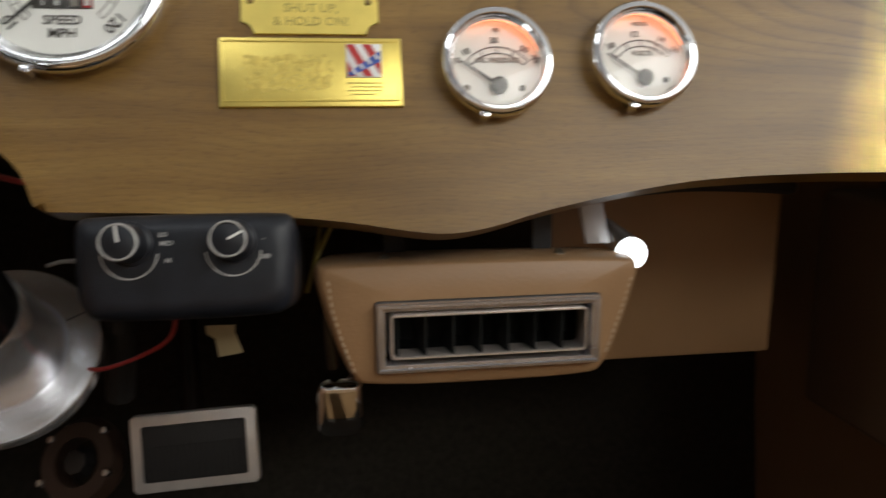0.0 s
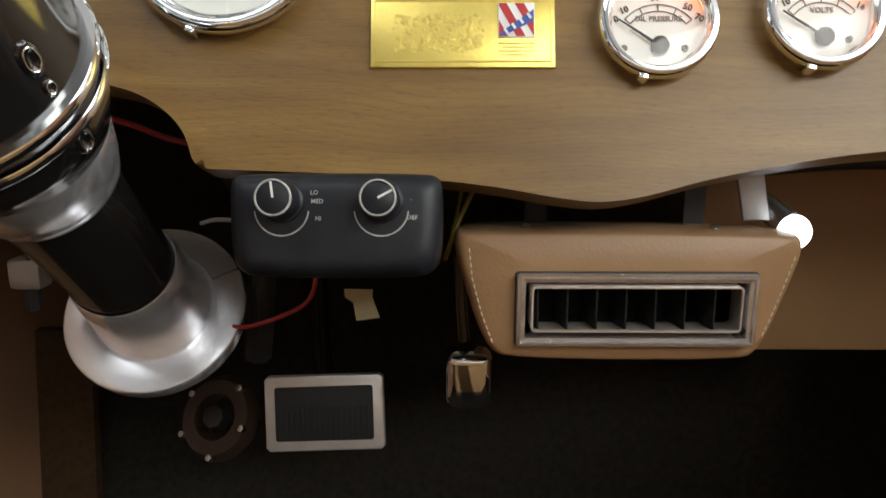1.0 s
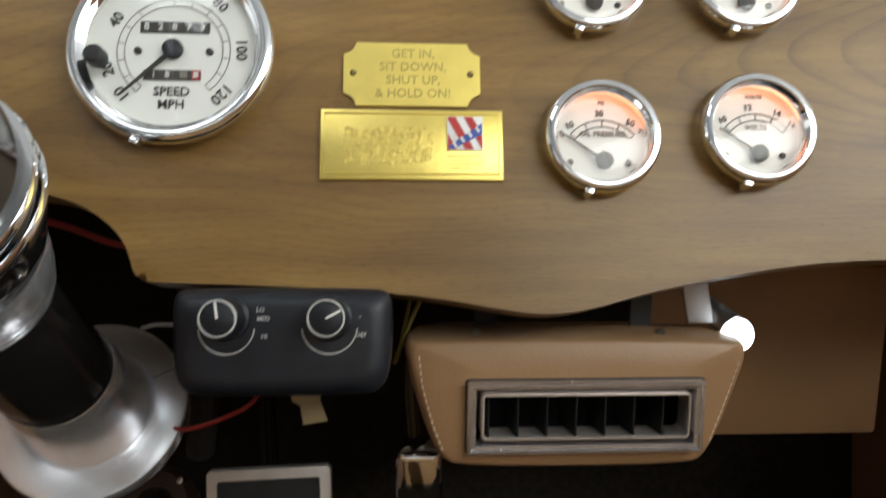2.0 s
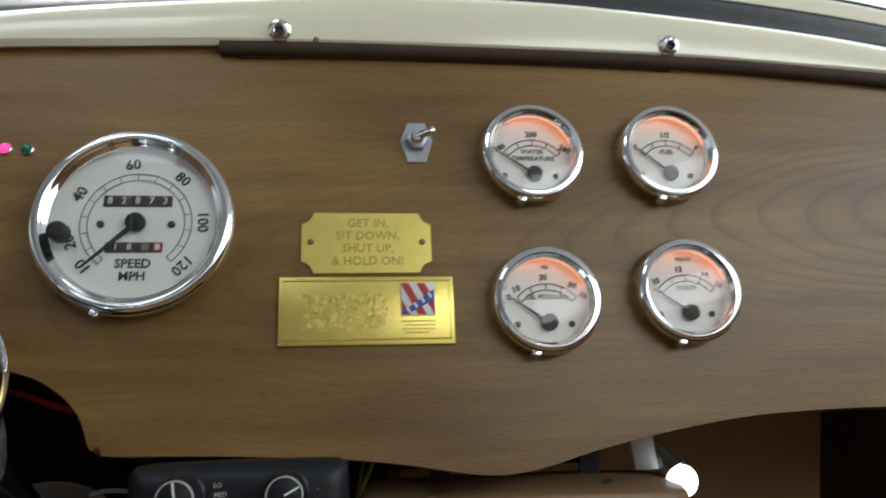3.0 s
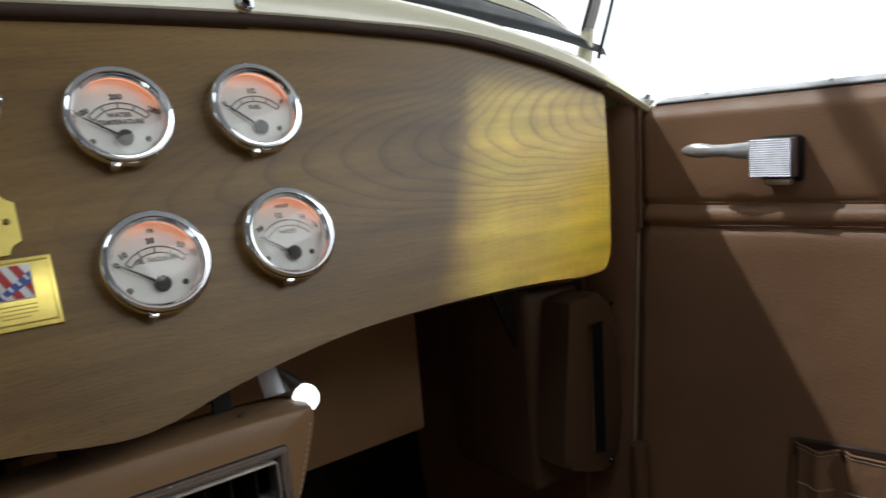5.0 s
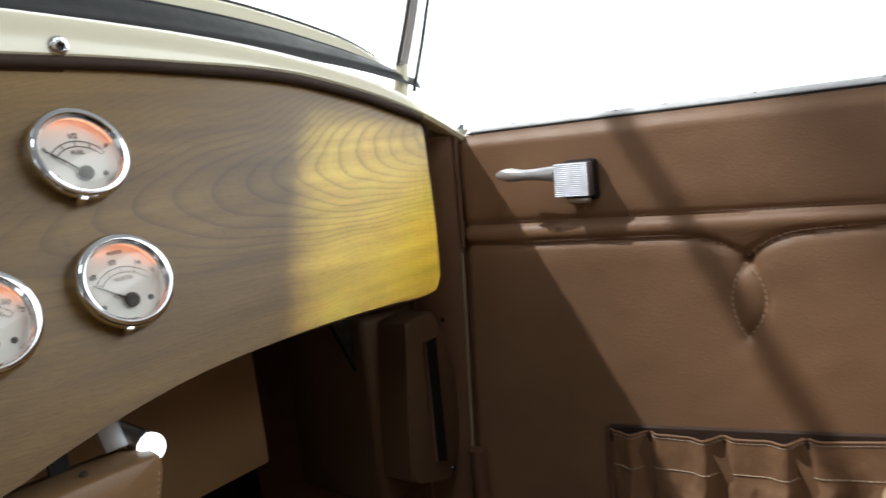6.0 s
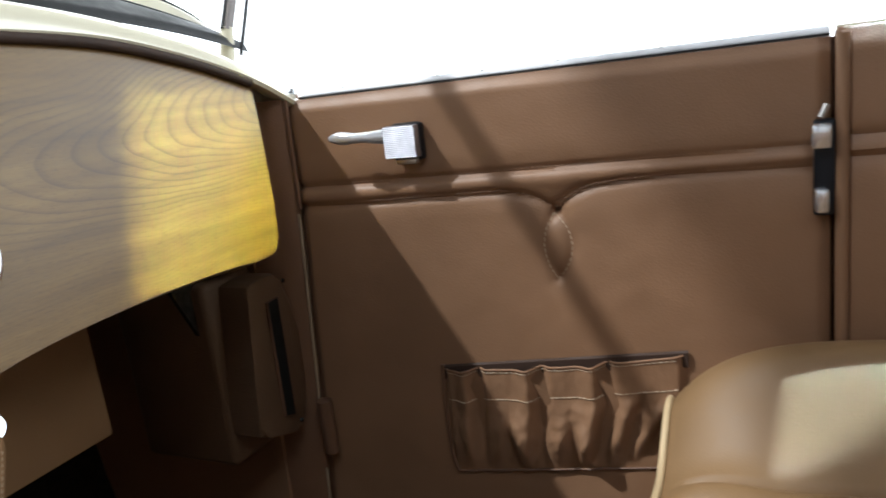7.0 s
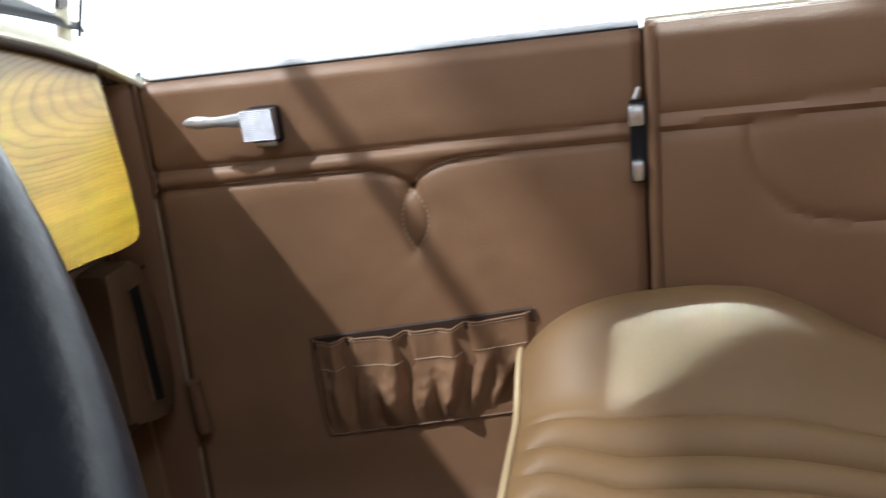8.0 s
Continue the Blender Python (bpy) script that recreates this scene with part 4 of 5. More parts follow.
def door_handle():
    x = door_x(-0.12, -0.02) - 0.010
    t = part("door_handle", box(x - 0.0125, x - 0.002, -0.1360, -0.1030, -0.0355, -0.0062, 0.0016), HANDLE_METAL, DOOR, "chrome inside handle with a ribbed square boss")
    part("escutcheon", box(x - 0.003, x + 0.008, -0.1374, -0.1060, -0.0395, -0.0045, 0.004), BLACK_PLASTIC, t, "black backing plate")
    for k in range(17):
        z = -0.0343 + k * 0.00168
        part("rib", tube([(x - 0.0124, -0.1352, z), (x - 0.0124, -0.1038, z)], 0.00074, 8), HANDLE_METAL, t)
    # flat blade that narrows away from the boss, and a tapered tip
    rows = [(-0.1035, -0.0098, -0.0208, 0.0105, 0.0030), (-0.0960, -0.0100, -0.0200, 0.0125, 0.0032), (-0.0860, -0.0104, -0.0184, 0.0150, 0.0034), (-0.0760, -0.0102, -0.0180, 0.0165, 0.0040),
            (-0.0680, -0.0088, -0.0186, 0.0172, 0.0050), (-0.0600, -0.0082, -0.0180, 0.0172, 0.0046), (-0.0530, -0.0092, -0.0164, 0.0168, 0.0034), (-0.0480, -0.0112, -0.0146, 0.0165, 0.0016)]
    bm = bmesh.new()
    rings = []
    for y, top, low, off, half in rows:
        mz, hz = (top + low) / 2 + 0.0008, 0.62 * (top - low)
        rings.append([bm.verts.new((x - off - half * math.cos(a), y, mz + hz * math.sin(a))) for a in (2 * math.pi * k / 14 for k in range(14))])
    for a, b in zip(rings, rings[1:]):
        for k in range(14):
            bm.faces.new((a[k], a[(k + 1) % 14], b[(k + 1) % 14], b[k]))
    bm.faces.new(rings[0][::-1])
    bm.faces.new(rings[-1])
    part("lever", bm, LEVER_METAL, t, "tapered chrome lever")
    part("tab", box(x - 0.008, x - 0.002, -0.1325, -0.1120, -0.0415, -0.0368, 0.001), PALE_METAL, t, "pale metal tab")


door_handle()


def door_pocket():
    y0, y1, zt, zb = -0.1330, -0.3570, -0.2440, -0.3520

    def h(a, b):
        """a along the pocket, b up it: three box pleats, forked folds between them and slanting folds at the rear."""
        low = 1 - smoothstep(0.50, 0.74, b)
        off = 0.0065 + 0.003 * math.sin(math.pi * a)
        for c, lean in ((0.105, 0.02), (0.385, 0.05), (0.655, 0.06)):
            q = a - (c - lean * (0.72 - b) * low)
            off += 0.0080 * math.exp(-(q / (0.044 if q < 0 else 0.022)) ** 2)
            off -= 0.0075 * math.exp(-((q - 0.054) / 0.024) ** 2)
        # forks: a hollow that widens downward between two legs
        for c, top in ((0.285, 0.47), (0.555, 0.50)):
            d = max(0.0, top - b)
            q = abs(a - c + 0.02 * (top - b)) - 0.075 * d
            if b < top + 0.26:
                f = smoothstep(-0.26, 0.16, top - b)
                off += 0.0065 * f * math.exp(-((q - 0.034) / 0.034) ** 2) - 0.0060 * smoothstep(-0.05, 0.26, top - b) * (1 - smoothstep(-0.022, 0.026, q))
        for c, foot, w, deep in ((0.725, 0.625, 0.020, 0.009), (0.835, 0.750, 0.024, 0.010), (0.985, 0.815, 0.030, 0.011)):
            q = a - (foot + (c - foot) * b / 0.62)
            f = low * smoothstep(0.0, 0.10, b)
            off += f * (0.0050 * math.exp(-((q + 0.052) / 0.032) ** 2) - 0.8 * deep * math.exp(-(q / (1.2 * w)) ** 2))
        off += (0.0016 * noise.noise((a * 16, b * 5, 2.2)) + 0.0010 * noise.noise((a * 40, b * 12, 7.7))) * (0.5 + low)
        return max(0.0008, off)

    def fn(a, b):
        y = y0 + (y1 - y0) * a
        sag = 0.028 * a * (1 - b) + 0.0235 * a * b - 0.0025 * math.sin(math.pi * a) * b
        z = zb + (zt - zb) * b + sag
        off = h(a, b) * smoothstep(-0.07, 0.34, b) * smoothstep(0.0, 0.03, a + 0.004) * smoothstep(0.0, 0.03, 1.004 - a)
        return (door_x(y, z) - 0.0045 - 0.9 * off * (1 - 0.6 * smoothstep(0.66, 0.95, a) * (1 - smoothstep(0.1, 0.5, b))), y, z)
    t = part("door_pocket", sheet(fn, spaced(0, 1, 180), spaced(0, 1, 60), (0.002, 0, 0)), LEATHER, DOOR, "gathered tan leather map pocket with three pleats")
    for level, rr in ((0.72, 0.00048), (0.975, 0.00034)):
        line = [Vector(fn(a, level)) + Vector((-0.0005, 0, 0)) for a in spaced(0.01, 0.985, 160)]
        part("hem_stitching", stitches(line, 0.0046, 0.0006, rr), THREAD, t, "cream thread along the hem")
    lip = [Vector(fn(a, 1.0)) + Vector((-0.0002, 0, 0)) for a in spaced(0.0, 1.0, 160)]
    part("hem", tube(lip, 0.0011, 8), LEATHER, t)
    foot = [Vector(fn(a, 0.0)) + Vector((-0.0008, 0, -0.0006)) for a in spaced(0.01, 1.0, 90)]
    part("foot_seam", tube(foot, 0.0011, 6), DARK_LEATHER, t, "dark seam along the pocket's foot")
    side = [(door_x(y, z) - 0.0058, y, z) for y, z in ((-0.1310, -0.2400), (-0.1295, -0.2700), (-0.1300, -0.3050), (-0.1325, -0.3380), (-0.1370, -0.3520))]
    part("welt", tube(curve_through(side, 5), 0.0019, 8), DARK_LEATHER, t)
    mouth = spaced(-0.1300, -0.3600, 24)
    # near-black brown band draws the shadow inside the pocket mouth
    part("mouth", sheet(lambda y, k: (door_x(y, -0.24) - (0.0046, 0.0066, 0.0066, 0.0046)[k], y, zt + 0.0235 * (y - y0) / (y1 - y0) + (-0.012, -0.010, 0.0022, 0.0038)[k]), mouth, range(4)), MOUTH, t, "dark brown band for the shade in the pocket mouth")


door_pocket()


def quarter_panel():
    t = thing("quarter_panel", "tan leather rear side trim panel with stitched seams", "trim panel", kind="structure")
    lines = [fine(l) for l in ([(-0.475, -0.0465), (-0.56, -0.0442), (-0.66, -0.0415), (-0.90, -0.036)], [(-0.475, -0.0622), (-0.56, -0.0585), (-0.66, -0.0545), (-0.90, -0.045)],
                               [(-0.5525, -0.0600), (-0.5530, -0.0760), (-0.5580, -0.0960), (-0.5690, -0.1180), (-0.5861, -0.1367), (-0.6090, -0.1460), (-0.6313, -0.1498), (-0.68, -0.1520)])]
    dists = [line_distance(l) for l in lines]

    def fn(y, z):
        r = 0.0
        for f in dists:
            d = f(y, z)
            if d < 0.02:
                r -= 0.0032 * math.exp(-(d / 0.0032) ** 2) + 0.0012 * math.exp(-(d / 0.010) ** 2)
        r += 0.0025 * math.exp(-((z + 0.0515 + 0.025 * (y + 0.56)) / 0.007) ** 2)
        edge = (1 - smoothstep(0.0, 0.012, -0.4700 - y))
        r -= 0.012 * edge ** 2 + 0.006 * (1 - smoothstep(0, 0.012, 0.030 - z))
        r += 0.0012 * noise.noise((y * 14, z * 14, 0.3))
        return (door_x(y, z) - 0.010 - r, y, z)
    part("trim_panel", sheet(fn, spaced(-0.4705, -1.15, 150), spaced(-0.50, 0.030, 100), (0.03, 0, 0)), LEATHER, t)
    part("edge_piping", tube([(door_x(-0.475, z) - 0.0085, -0.4735, z) for z in spaced(-0.5, 0.028, 20)], 0.0048, 10), LEATHER, t)
    part("top_cap", tube([(door_x(y, 0.03) + 0.008, y, 0.0280) for y in spaced(-0.471, -1.15, 12)], 0.0048, 10), LEATHER, t)
    part("outer_skin", sheet(lambda y, z: (door_x(y, z) + 0.05 + 0.03 * math.sin(math.pi * (0.03 - z) / 0.5), y, z), spaced(-0.472, -1.2, 12), spaced(-0.5, 0.034, 10), (-0.003, 0, 0)), CREAM, t)


quarter_panel()


def hinge_pillar():
    t = thing("hinge_pillar", "tan leather covered hinge pillar beside the dashboard", "pillar", kind="structure")
    out = [(0.643, 0.0135), (0.637, 0.0100), (0.631, 0.0110), (0.626, 0.017), (0.622, 0.030), (0.618, 0.048), (0.614, 0.066), (0.70, 0.066), (0.70, 0.0135)]

    def fn(k, z):
        x, y = out[k]
        push = 0.038 * max(0.0, -z - 0.1)
        return (x + 0.047 * z + 0.003, y + push, z)
    part("cover", sheet(fn, range(len(out)), spaced(-0.50, 0.0295, 40)), PILLAR_LEATHER, t)
    part("return_panel", box(0.555, 0.632, 0.040, 0.048, -0.120, 0.045), DARK_LEATHER, t, "dark brown return beside the board")
    # black sheet added to stop beam spill, standing for the shade there
    part("shadow_panel", prism([(0.478, -0.060), (0.622, -0.060), (0.614, -0.205), (0.566, -0.255), (0.535, -0.185)], 0.075, 0.080), CARPET, t, "black sheet blocking stray light behind the board's end")
    part("gap_strip", tube([(door_x(0.012, z) - 0.009, 0.0085 + 0.040 * max(0.0, -z - 0.1), z) for z in spaced(-0.30, -0.085, 24)], 0.0013, 8), GAP_PAINT, t, "cream paint edge in the door gap")
    part("gap_strip", tube([(door_x(0.012, z) - 0.009, 0.0085 + 0.04 * max(0.0, -z - 0.1), z) for z in spaced(-0.50, -0.365, 16)], 0.0013, 8), GAP_PAINT, t)
    part("upper_strip", tube([(door_x(0.012, z) - 0.006, 0.0080, z) for z in spaced(-0.080, 0.028, 12)], 0.0022, 8), PILLAR_LEATHER, t)
    # dark box added behind the door gap to block light from outside
    part("lock_filler", box(0.672, 0.70, -0.50, -0.44, -0.50, 0.026), DARK_LEATHER, t, "dark filler that keeps light out of the door gap")
    part("corner_cap", lathe([(0, -0.006), (0.004, -0.005), (0.006, 0.0), (0.004, 0.005), (0, 0.006)], 16), CHROME, t, "bright metal corner").matrix_local = pose(0.652, 0.008, 0.0335)


hinge_pillar()


def kick_panel():
    t = thing("kick_panel", "tan leather kick panel with a slotted speaker or air housing", "trim panel", kind="structure")
    part("side_wall", sheet(lambda y, z: (0.616 + 0.047 * z + 0.02 * (y - 0.06), y, z), spaced(0.060, 0.62, 10), spaced(-0.52, 0.05, 10), (0.02, 0, 0)), LEATHER, t)
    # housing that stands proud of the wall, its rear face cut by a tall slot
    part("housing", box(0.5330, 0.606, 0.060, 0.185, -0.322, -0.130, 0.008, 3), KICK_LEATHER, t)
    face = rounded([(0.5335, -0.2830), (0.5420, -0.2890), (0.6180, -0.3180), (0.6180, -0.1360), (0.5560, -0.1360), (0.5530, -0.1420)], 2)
    part("flange", prism(face, 0.0250, 0.0605, 0.004), KICK_LEATHER, t, "tan leather face of the housing, darkened for shade")
    part("slot", prism([(0.5735, -0.2800), (0.5875, -0.2850), (0.5925, -0.1600), (0.5765, -0.1610)], 0.0225, 0.0262), DUCT_BLACK, t, "dark slot")
    part("slot_rim", tube([(0.5735, 0.0240, -0.2800), (0.5875, 0.0240, -0.2850), (0.5925, 0.0240, -0.1600), (0.5765, 0.0240, -0.1610)], 0.0016, 6, closed=True), DARK_LEATHER, t)
    for x, z in ((0.607, -0.1475), (0.597, -0.297)):
        part("screw", lathe([(0, -0.0016), (0.0020, -0.0012), (0.0026, 0.0)], 14), BLACK_GLOSS, t).matrix_local = pose(x, 0.0245, z)


kick_panel()


# ---- floor, bulkhead and seat ----
part("floor", box(-0.34, 0.68, -1.2, 0.62, -0.54, -0.52), CARPET, label="black carpet on the car's floor", smooth=False, kind="structure")
part("bulkhead", sheet(lambda x, k: (x, (0.33, 0.36, 0.40, 0.46)[k], (-0.52, -0.40, -0.20, 0.12)[k]), spaced(-0.34, 0.68, 6), range(4), (0, 0.02, 0)), CARPET, label="black carpeted bulkhead under the dashboard", smooth=False, kind="structure")
part("sill", box(0.585, 0.68, -1.15, 0.06, -0.52, -0.437, 0.006), CARPET, label="black carpeted door sill", kind="structure")
part("sill_plate", box(0.596, 0.634, -1.10, 0.02, -0.4368, -0.4345, 0.001), BRACKET, label="scuffed bare metal sill plate", kind="structure")
part("wall_rear", box(-0.34, 0.68, -1.20, -1.16, -0.54, 0.03), LEATHER, label="tan leather rear panel", kind="structure", smooth=False)
part("wall_left", box(-0.345, -0.30, -1.2, 0.62, -0.54, 0.028), LEATHER, label="tan leather driver's side", kind="structure", smooth=False)


def seat_height(x, y):
    back = max(0.0, -0.350 - y)
    crown = 0.062 * (1 - math.exp(-back / 0.045)) - 0.10 * max(0.0, back - 0.16)
    side = smoothstep(0.535, 0.605, x) * 0.034 - 0.030 * smoothstep(0.612, 0.640, x)
    dish = -0.035 * (1 - smoothstep(0.46, 0.60, x))
    z = -0.283 + crown * (0.62 + 0.38 * smoothstep(0.5, 0.6, x)) + side + dish * smoothstep(0.0, 0.10, back)
    # fluted rolls run fore and aft
    z -= 0.046 * smoothstep(0.19, 0.33, back) * (0.25 + 0.75 * smoothstep(0.50, 0.60, x))
    if x < 0.5285:
        k = (0.5285 - x) / 0.0330
        f = k - math.floor(k)
        roll = 0.0150 * (math.sin(math.pi * f) ** 0.55) - 0.0100
        z += roll * smoothstep(0.0, 0.035, back)
    return z


def bench_seat():
    t = thing("bench_seat", "tan leather bench seat with fluted rolls and pale piping", "seat")
    xs = spaced(-0.27, 0.636, 330)
    ys = [-0.350 - 0.60 * (k / 60) ** 1.4 for k in range(61)]
    part("cushion", sheet(lambda x, y: (x, y, seat_height(x, y)), xs, ys), SEAT_LEATHER, t)
    front = sheet(lambda x, k: (x, -0.350 + (0.0, 0.004, 0.006, 0.0)[k], seat_height(x, -0.350) - (0.0, 0.02, 0.10, 0.23)[k]), spaced(-0.27, 0.636, 60), range(4))
    part("front_panel", front, SEAT_LEATHER, t)
    part("piping", tube([(x, -0.3475, seat_height(x, -0.350) + 0.0005) for x in spaced(-0.27, 0.638, 120)], 0.0032, 10), PIPING, t, "pale cream piping")
    part("side_panel", sheet(lambda y, k: (0.636, y, (seat_height(0.636, y), -0.50)[k]), ys, range(2)), SEAT_LEATHER, t)
    part("backrest", sheet(lambda x, k: (x, -0.90 - (0.0, 0.05, 0.10, 0.13)[k] + 0.012 * abs(math.sin(math.pi * x / 0.05)), (-0.30, -0.15, 0.0, 0.10)[k]), spaced(-0.27, 0.60, 150), range(4), (0, -0.1, 0)), SEAT_LEATHER, t)


bench_seat()


# ---- under the dashboard ----
def cooling_vent():
    seat = Matrix.Translation((0.2008, -0.0200, -0.1773)) @ Matrix.Diagonal((0.95, 1, 0.90, 1)) @ Matrix.Translation((-0.20025, 0.0346, 0.1765))
    t = thing("air_vent", "tan leather air vent box with chrome bezel under the dashboard", "air vent", seat)
    # a wedge-shaped case with a soft leather cover, its face open behind the bezel
    f = [(0.1150, -0.1310), (0.1100, -0.1345), (0.1120, -0.1480), (0.1255, -0.1950), (0.1370, -0.2018), (0.2540, -0.2022), (0.2660, -0.1970), (0.2810, -0.1480), (0.2825, -0.1370), (0.2770, -0.1320)]

    def grown(x, z):
        return (0.197 + (x - 0.197) * 1.085, -0.172 + (z + 0.168) * 1.085)
    f = [grown(*p) for p in f]
    fr = []
    dense = rounded(f, 2)
    for (ax, az), (bx, bz) in zip(dense, dense[1:] + dense[:1]):
        fr += [(ax + (bx - ax) * k / 4, az + (bz - az) * k / 4) for k in range(4)]
    x0, x1, z0, z1 = 0.1365, 0.2640, -0.1975, -0.1555
    cx, cz, hw, hh = (x0 + x1) / 2, (z0 + z1) / 2, (x1 - x0) / 2 - 0.0022, (z1 - z0) / 2 - 0.0022

    def at_hole(x, z):
        s = min(hw / max(1e-6, abs(x - cx)), hh / max(1e-6, abs(z - cz)))
        return (cx + (x - cx) * s, cz + (z - cz) * s)
    bm = bmesh.new()
    rows = []
    for y, s, dz in ((0.012, 0.93, 0.0), (0.002, 0.965, 0.0), (-0.010, 0.992, 0.0), (-0.018, 1.0, 0.0), (-0.0235, 0.992, 0.0), (-0.0275, 0.970, 0.0), (-0.0288, 0.935, 0.0)):
        rows.append([bm.verts.new((0.197 + (x - 0.197) * s, y, -0.168 + (z + 0.168) * s + dz)) for x, z in fr])
    rows.append([bm.verts.new((x, -0.0290, z)) for x, z in (at_hole(*p) for p in fr)])
    n = len(fr)
    for a, b in zip(rows, rows[1:]):
        for i in range(n):
            bm.faces.new((a[i], a[(i + 1) % n], b[(i + 1) % n], b[i]))
    bm.faces.new(rows[0][::-1])
    part("case", bm, CAMEL, t, sharp=85)
    # black sheet added for the dark under the dash, hiding the lit board
    part("back_plate", box(0.104, 0.262, 0.066, 0.070, -0.150, -0.082), CARPET, t, "black sheet for the shade behind the case")
    for x in (0.150, 0.240):
        part("hanger", box(x - 0.006, x + 0.006, 0.004, 0.007, -0.140, -0.090), BLACK_RUBBER, t, "black strap hanger")
    y = -0.0288

    def frame_ring(a0, a1, b0, b1, prof, rad, m, name, lab):
        """A rounded rectangular frame; prof: steps (inset, y)."""
        bm = bmesh.new()
        rings = []
        for w, q in prof:
            ring = []
            rr = max(0.0004, rad - w)
            for sx, sz, s0 in ((1, 1, 0), (-1, 1, 90), (-1, -1, 180), (1, -1, 270)):
                for k in range(5):
                    g = radians(s0 + 22.5 * k)
                    px = (a1 - w - rr) if sx > 0 else (a0 + w + rr)
                    pz = (b1 - w - rr) if sz > 0 else (b0 + w + rr)
                    ring.append(bm.verts.new((px + rr * math.cos(g), q, pz + rr * math.sin(g))))
            rings.append(ring)
        for a, b in zip(rings, rings[1:]):
            for k in range(20):
                bm.faces.new((a[k], a[(k + 1) % 20], b[(k + 1) % 20], b[k]))
        return part(name, bm, m, t, lab)
    frame_ring(x0 - 0.0007, x1 + 0.0007, z0 - 0.0007, z1 + 0.0007, ((0.0, y + 0.001), (0.0, y - 0.0012), (0.0012, y - 0.0012)), 0.002, BLACK_RUBBER, "gasket", "thin black gasket")
    frame_ring(x0, x1, z0, z1, ((0.0, y + 0.0005), (0.0, y - 0.0048), (0.0006, y - 0.0056), (0.0022, y - 0.0058), (0.0026, y - 0.0044), (0.0046, y - 0.0040), (0.0050, y - 0.0030), (0.0050, y + 0.010)), 0.0018, VENT_METAL, "bezel", "dull chrome stepped bezel")
    frame_ring(0.1440, 0.2562, -0.1890, -0.1618, ((0.0, y + 0.012), (0.0, y - 0.0050), (0.0004, y - 0.0058), (0.0012, y - 0.0058), (0.0016, y - 0.0050), (0.0016, y - 0.0040)), 0.0030, PALE_METAL, "inner_frame", "thin pale metal inner frame")
    bm = bmesh.new()
    for ax, bx, az, bz in ((x0 + 0.003, x1 - 0.003, z1 - 0.0042, z1 - 0.0034), (x0 + 0.003, x1 - 0.003, z0 + 0.0034, z0 + 0.0042), (x0 + 0.0034, x0 + 0.0042, z0, z1), (x1 - 0.0042, x1 - 0.0034, z0, z1)):
        box(ax, bx, y + 0.002, y + 0.040, az, bz, bm=bm)
    box(x0, x1, y + 0.040, y + 0.041, z0, z1, bm=bm)
    part("duct", bm, DUCT_BLACK, t, "dark duct", smooth=False)
    for k in range(7):
        part("fin", box(-0.0006, 0.0006, -0.0030, 0.0170, -0.0132, 0.0132, 0.0002, 1), DUCT_BLACK, t).matrix_local = pose(0.1475 + 0.0157 * k, y + 0.001, -0.1754, 0, 0, 14)
    for line, r in ((((0.1180, -0.1400), (0.1195, -0.1560), (0.1245, -0.1760), (0.1305, -0.1930)), 0.00055), (((0.2765, -0.1440), (0.2735, -0.1560), (0.2690, -0.1720), (0.2640, -0.1880)), 0.00055)):
        part("stitching", stitches([(x, -0.0286, z) for x, z in (grown(*p) for p in line)], 0.0028, 0.0014, r), THREAD, t, "cream thread stitches")
    for x in (0.1425, 0.2440):
        part("screw", lathe([(0, -0.0020), (0.0022, -0.0016), (0.0028, 0.0)], 14), SATIN, t).matrix_local = pose(x, -0.0165, -0.1325, -60, 0, 0)


cooling_vent()


def soft_case(outline, cx, cz, y0, y1, r):
    """An outline drawn out along y, its front edge rolled over with radius r."""
    bm = bmesh.new()
    hx, hz = max(abs(x - cx) for x, _ in outline), max(abs(z - cz) for _, z in outline)
    rings = []
    for k in range(8):
        a = math.pi / 2 * k / 7
        inset, y = r * (1 - math.sin(a)), y0 + r * (1 - math.cos(a))
        rings.append([bm.verts.new((cx + (x - cx) * (hx - inset) / hx, y, cz + (z - cz) * (hz - inset) / hz)) for x, z in outline])
    rings.append([bm.verts.new((x, y1, z)) for x, z in outline])
    bm.faces.new(rings[0])
    bm.faces.new(rings[-1][::-1])
    for p, q in zip(rings, rings[1:]):
        for i in range(len(p)):
            bm.faces.new((p[i], q[i], q[(i + 1) % len(p)], p[(i + 1) % len(p)]))
    return bm


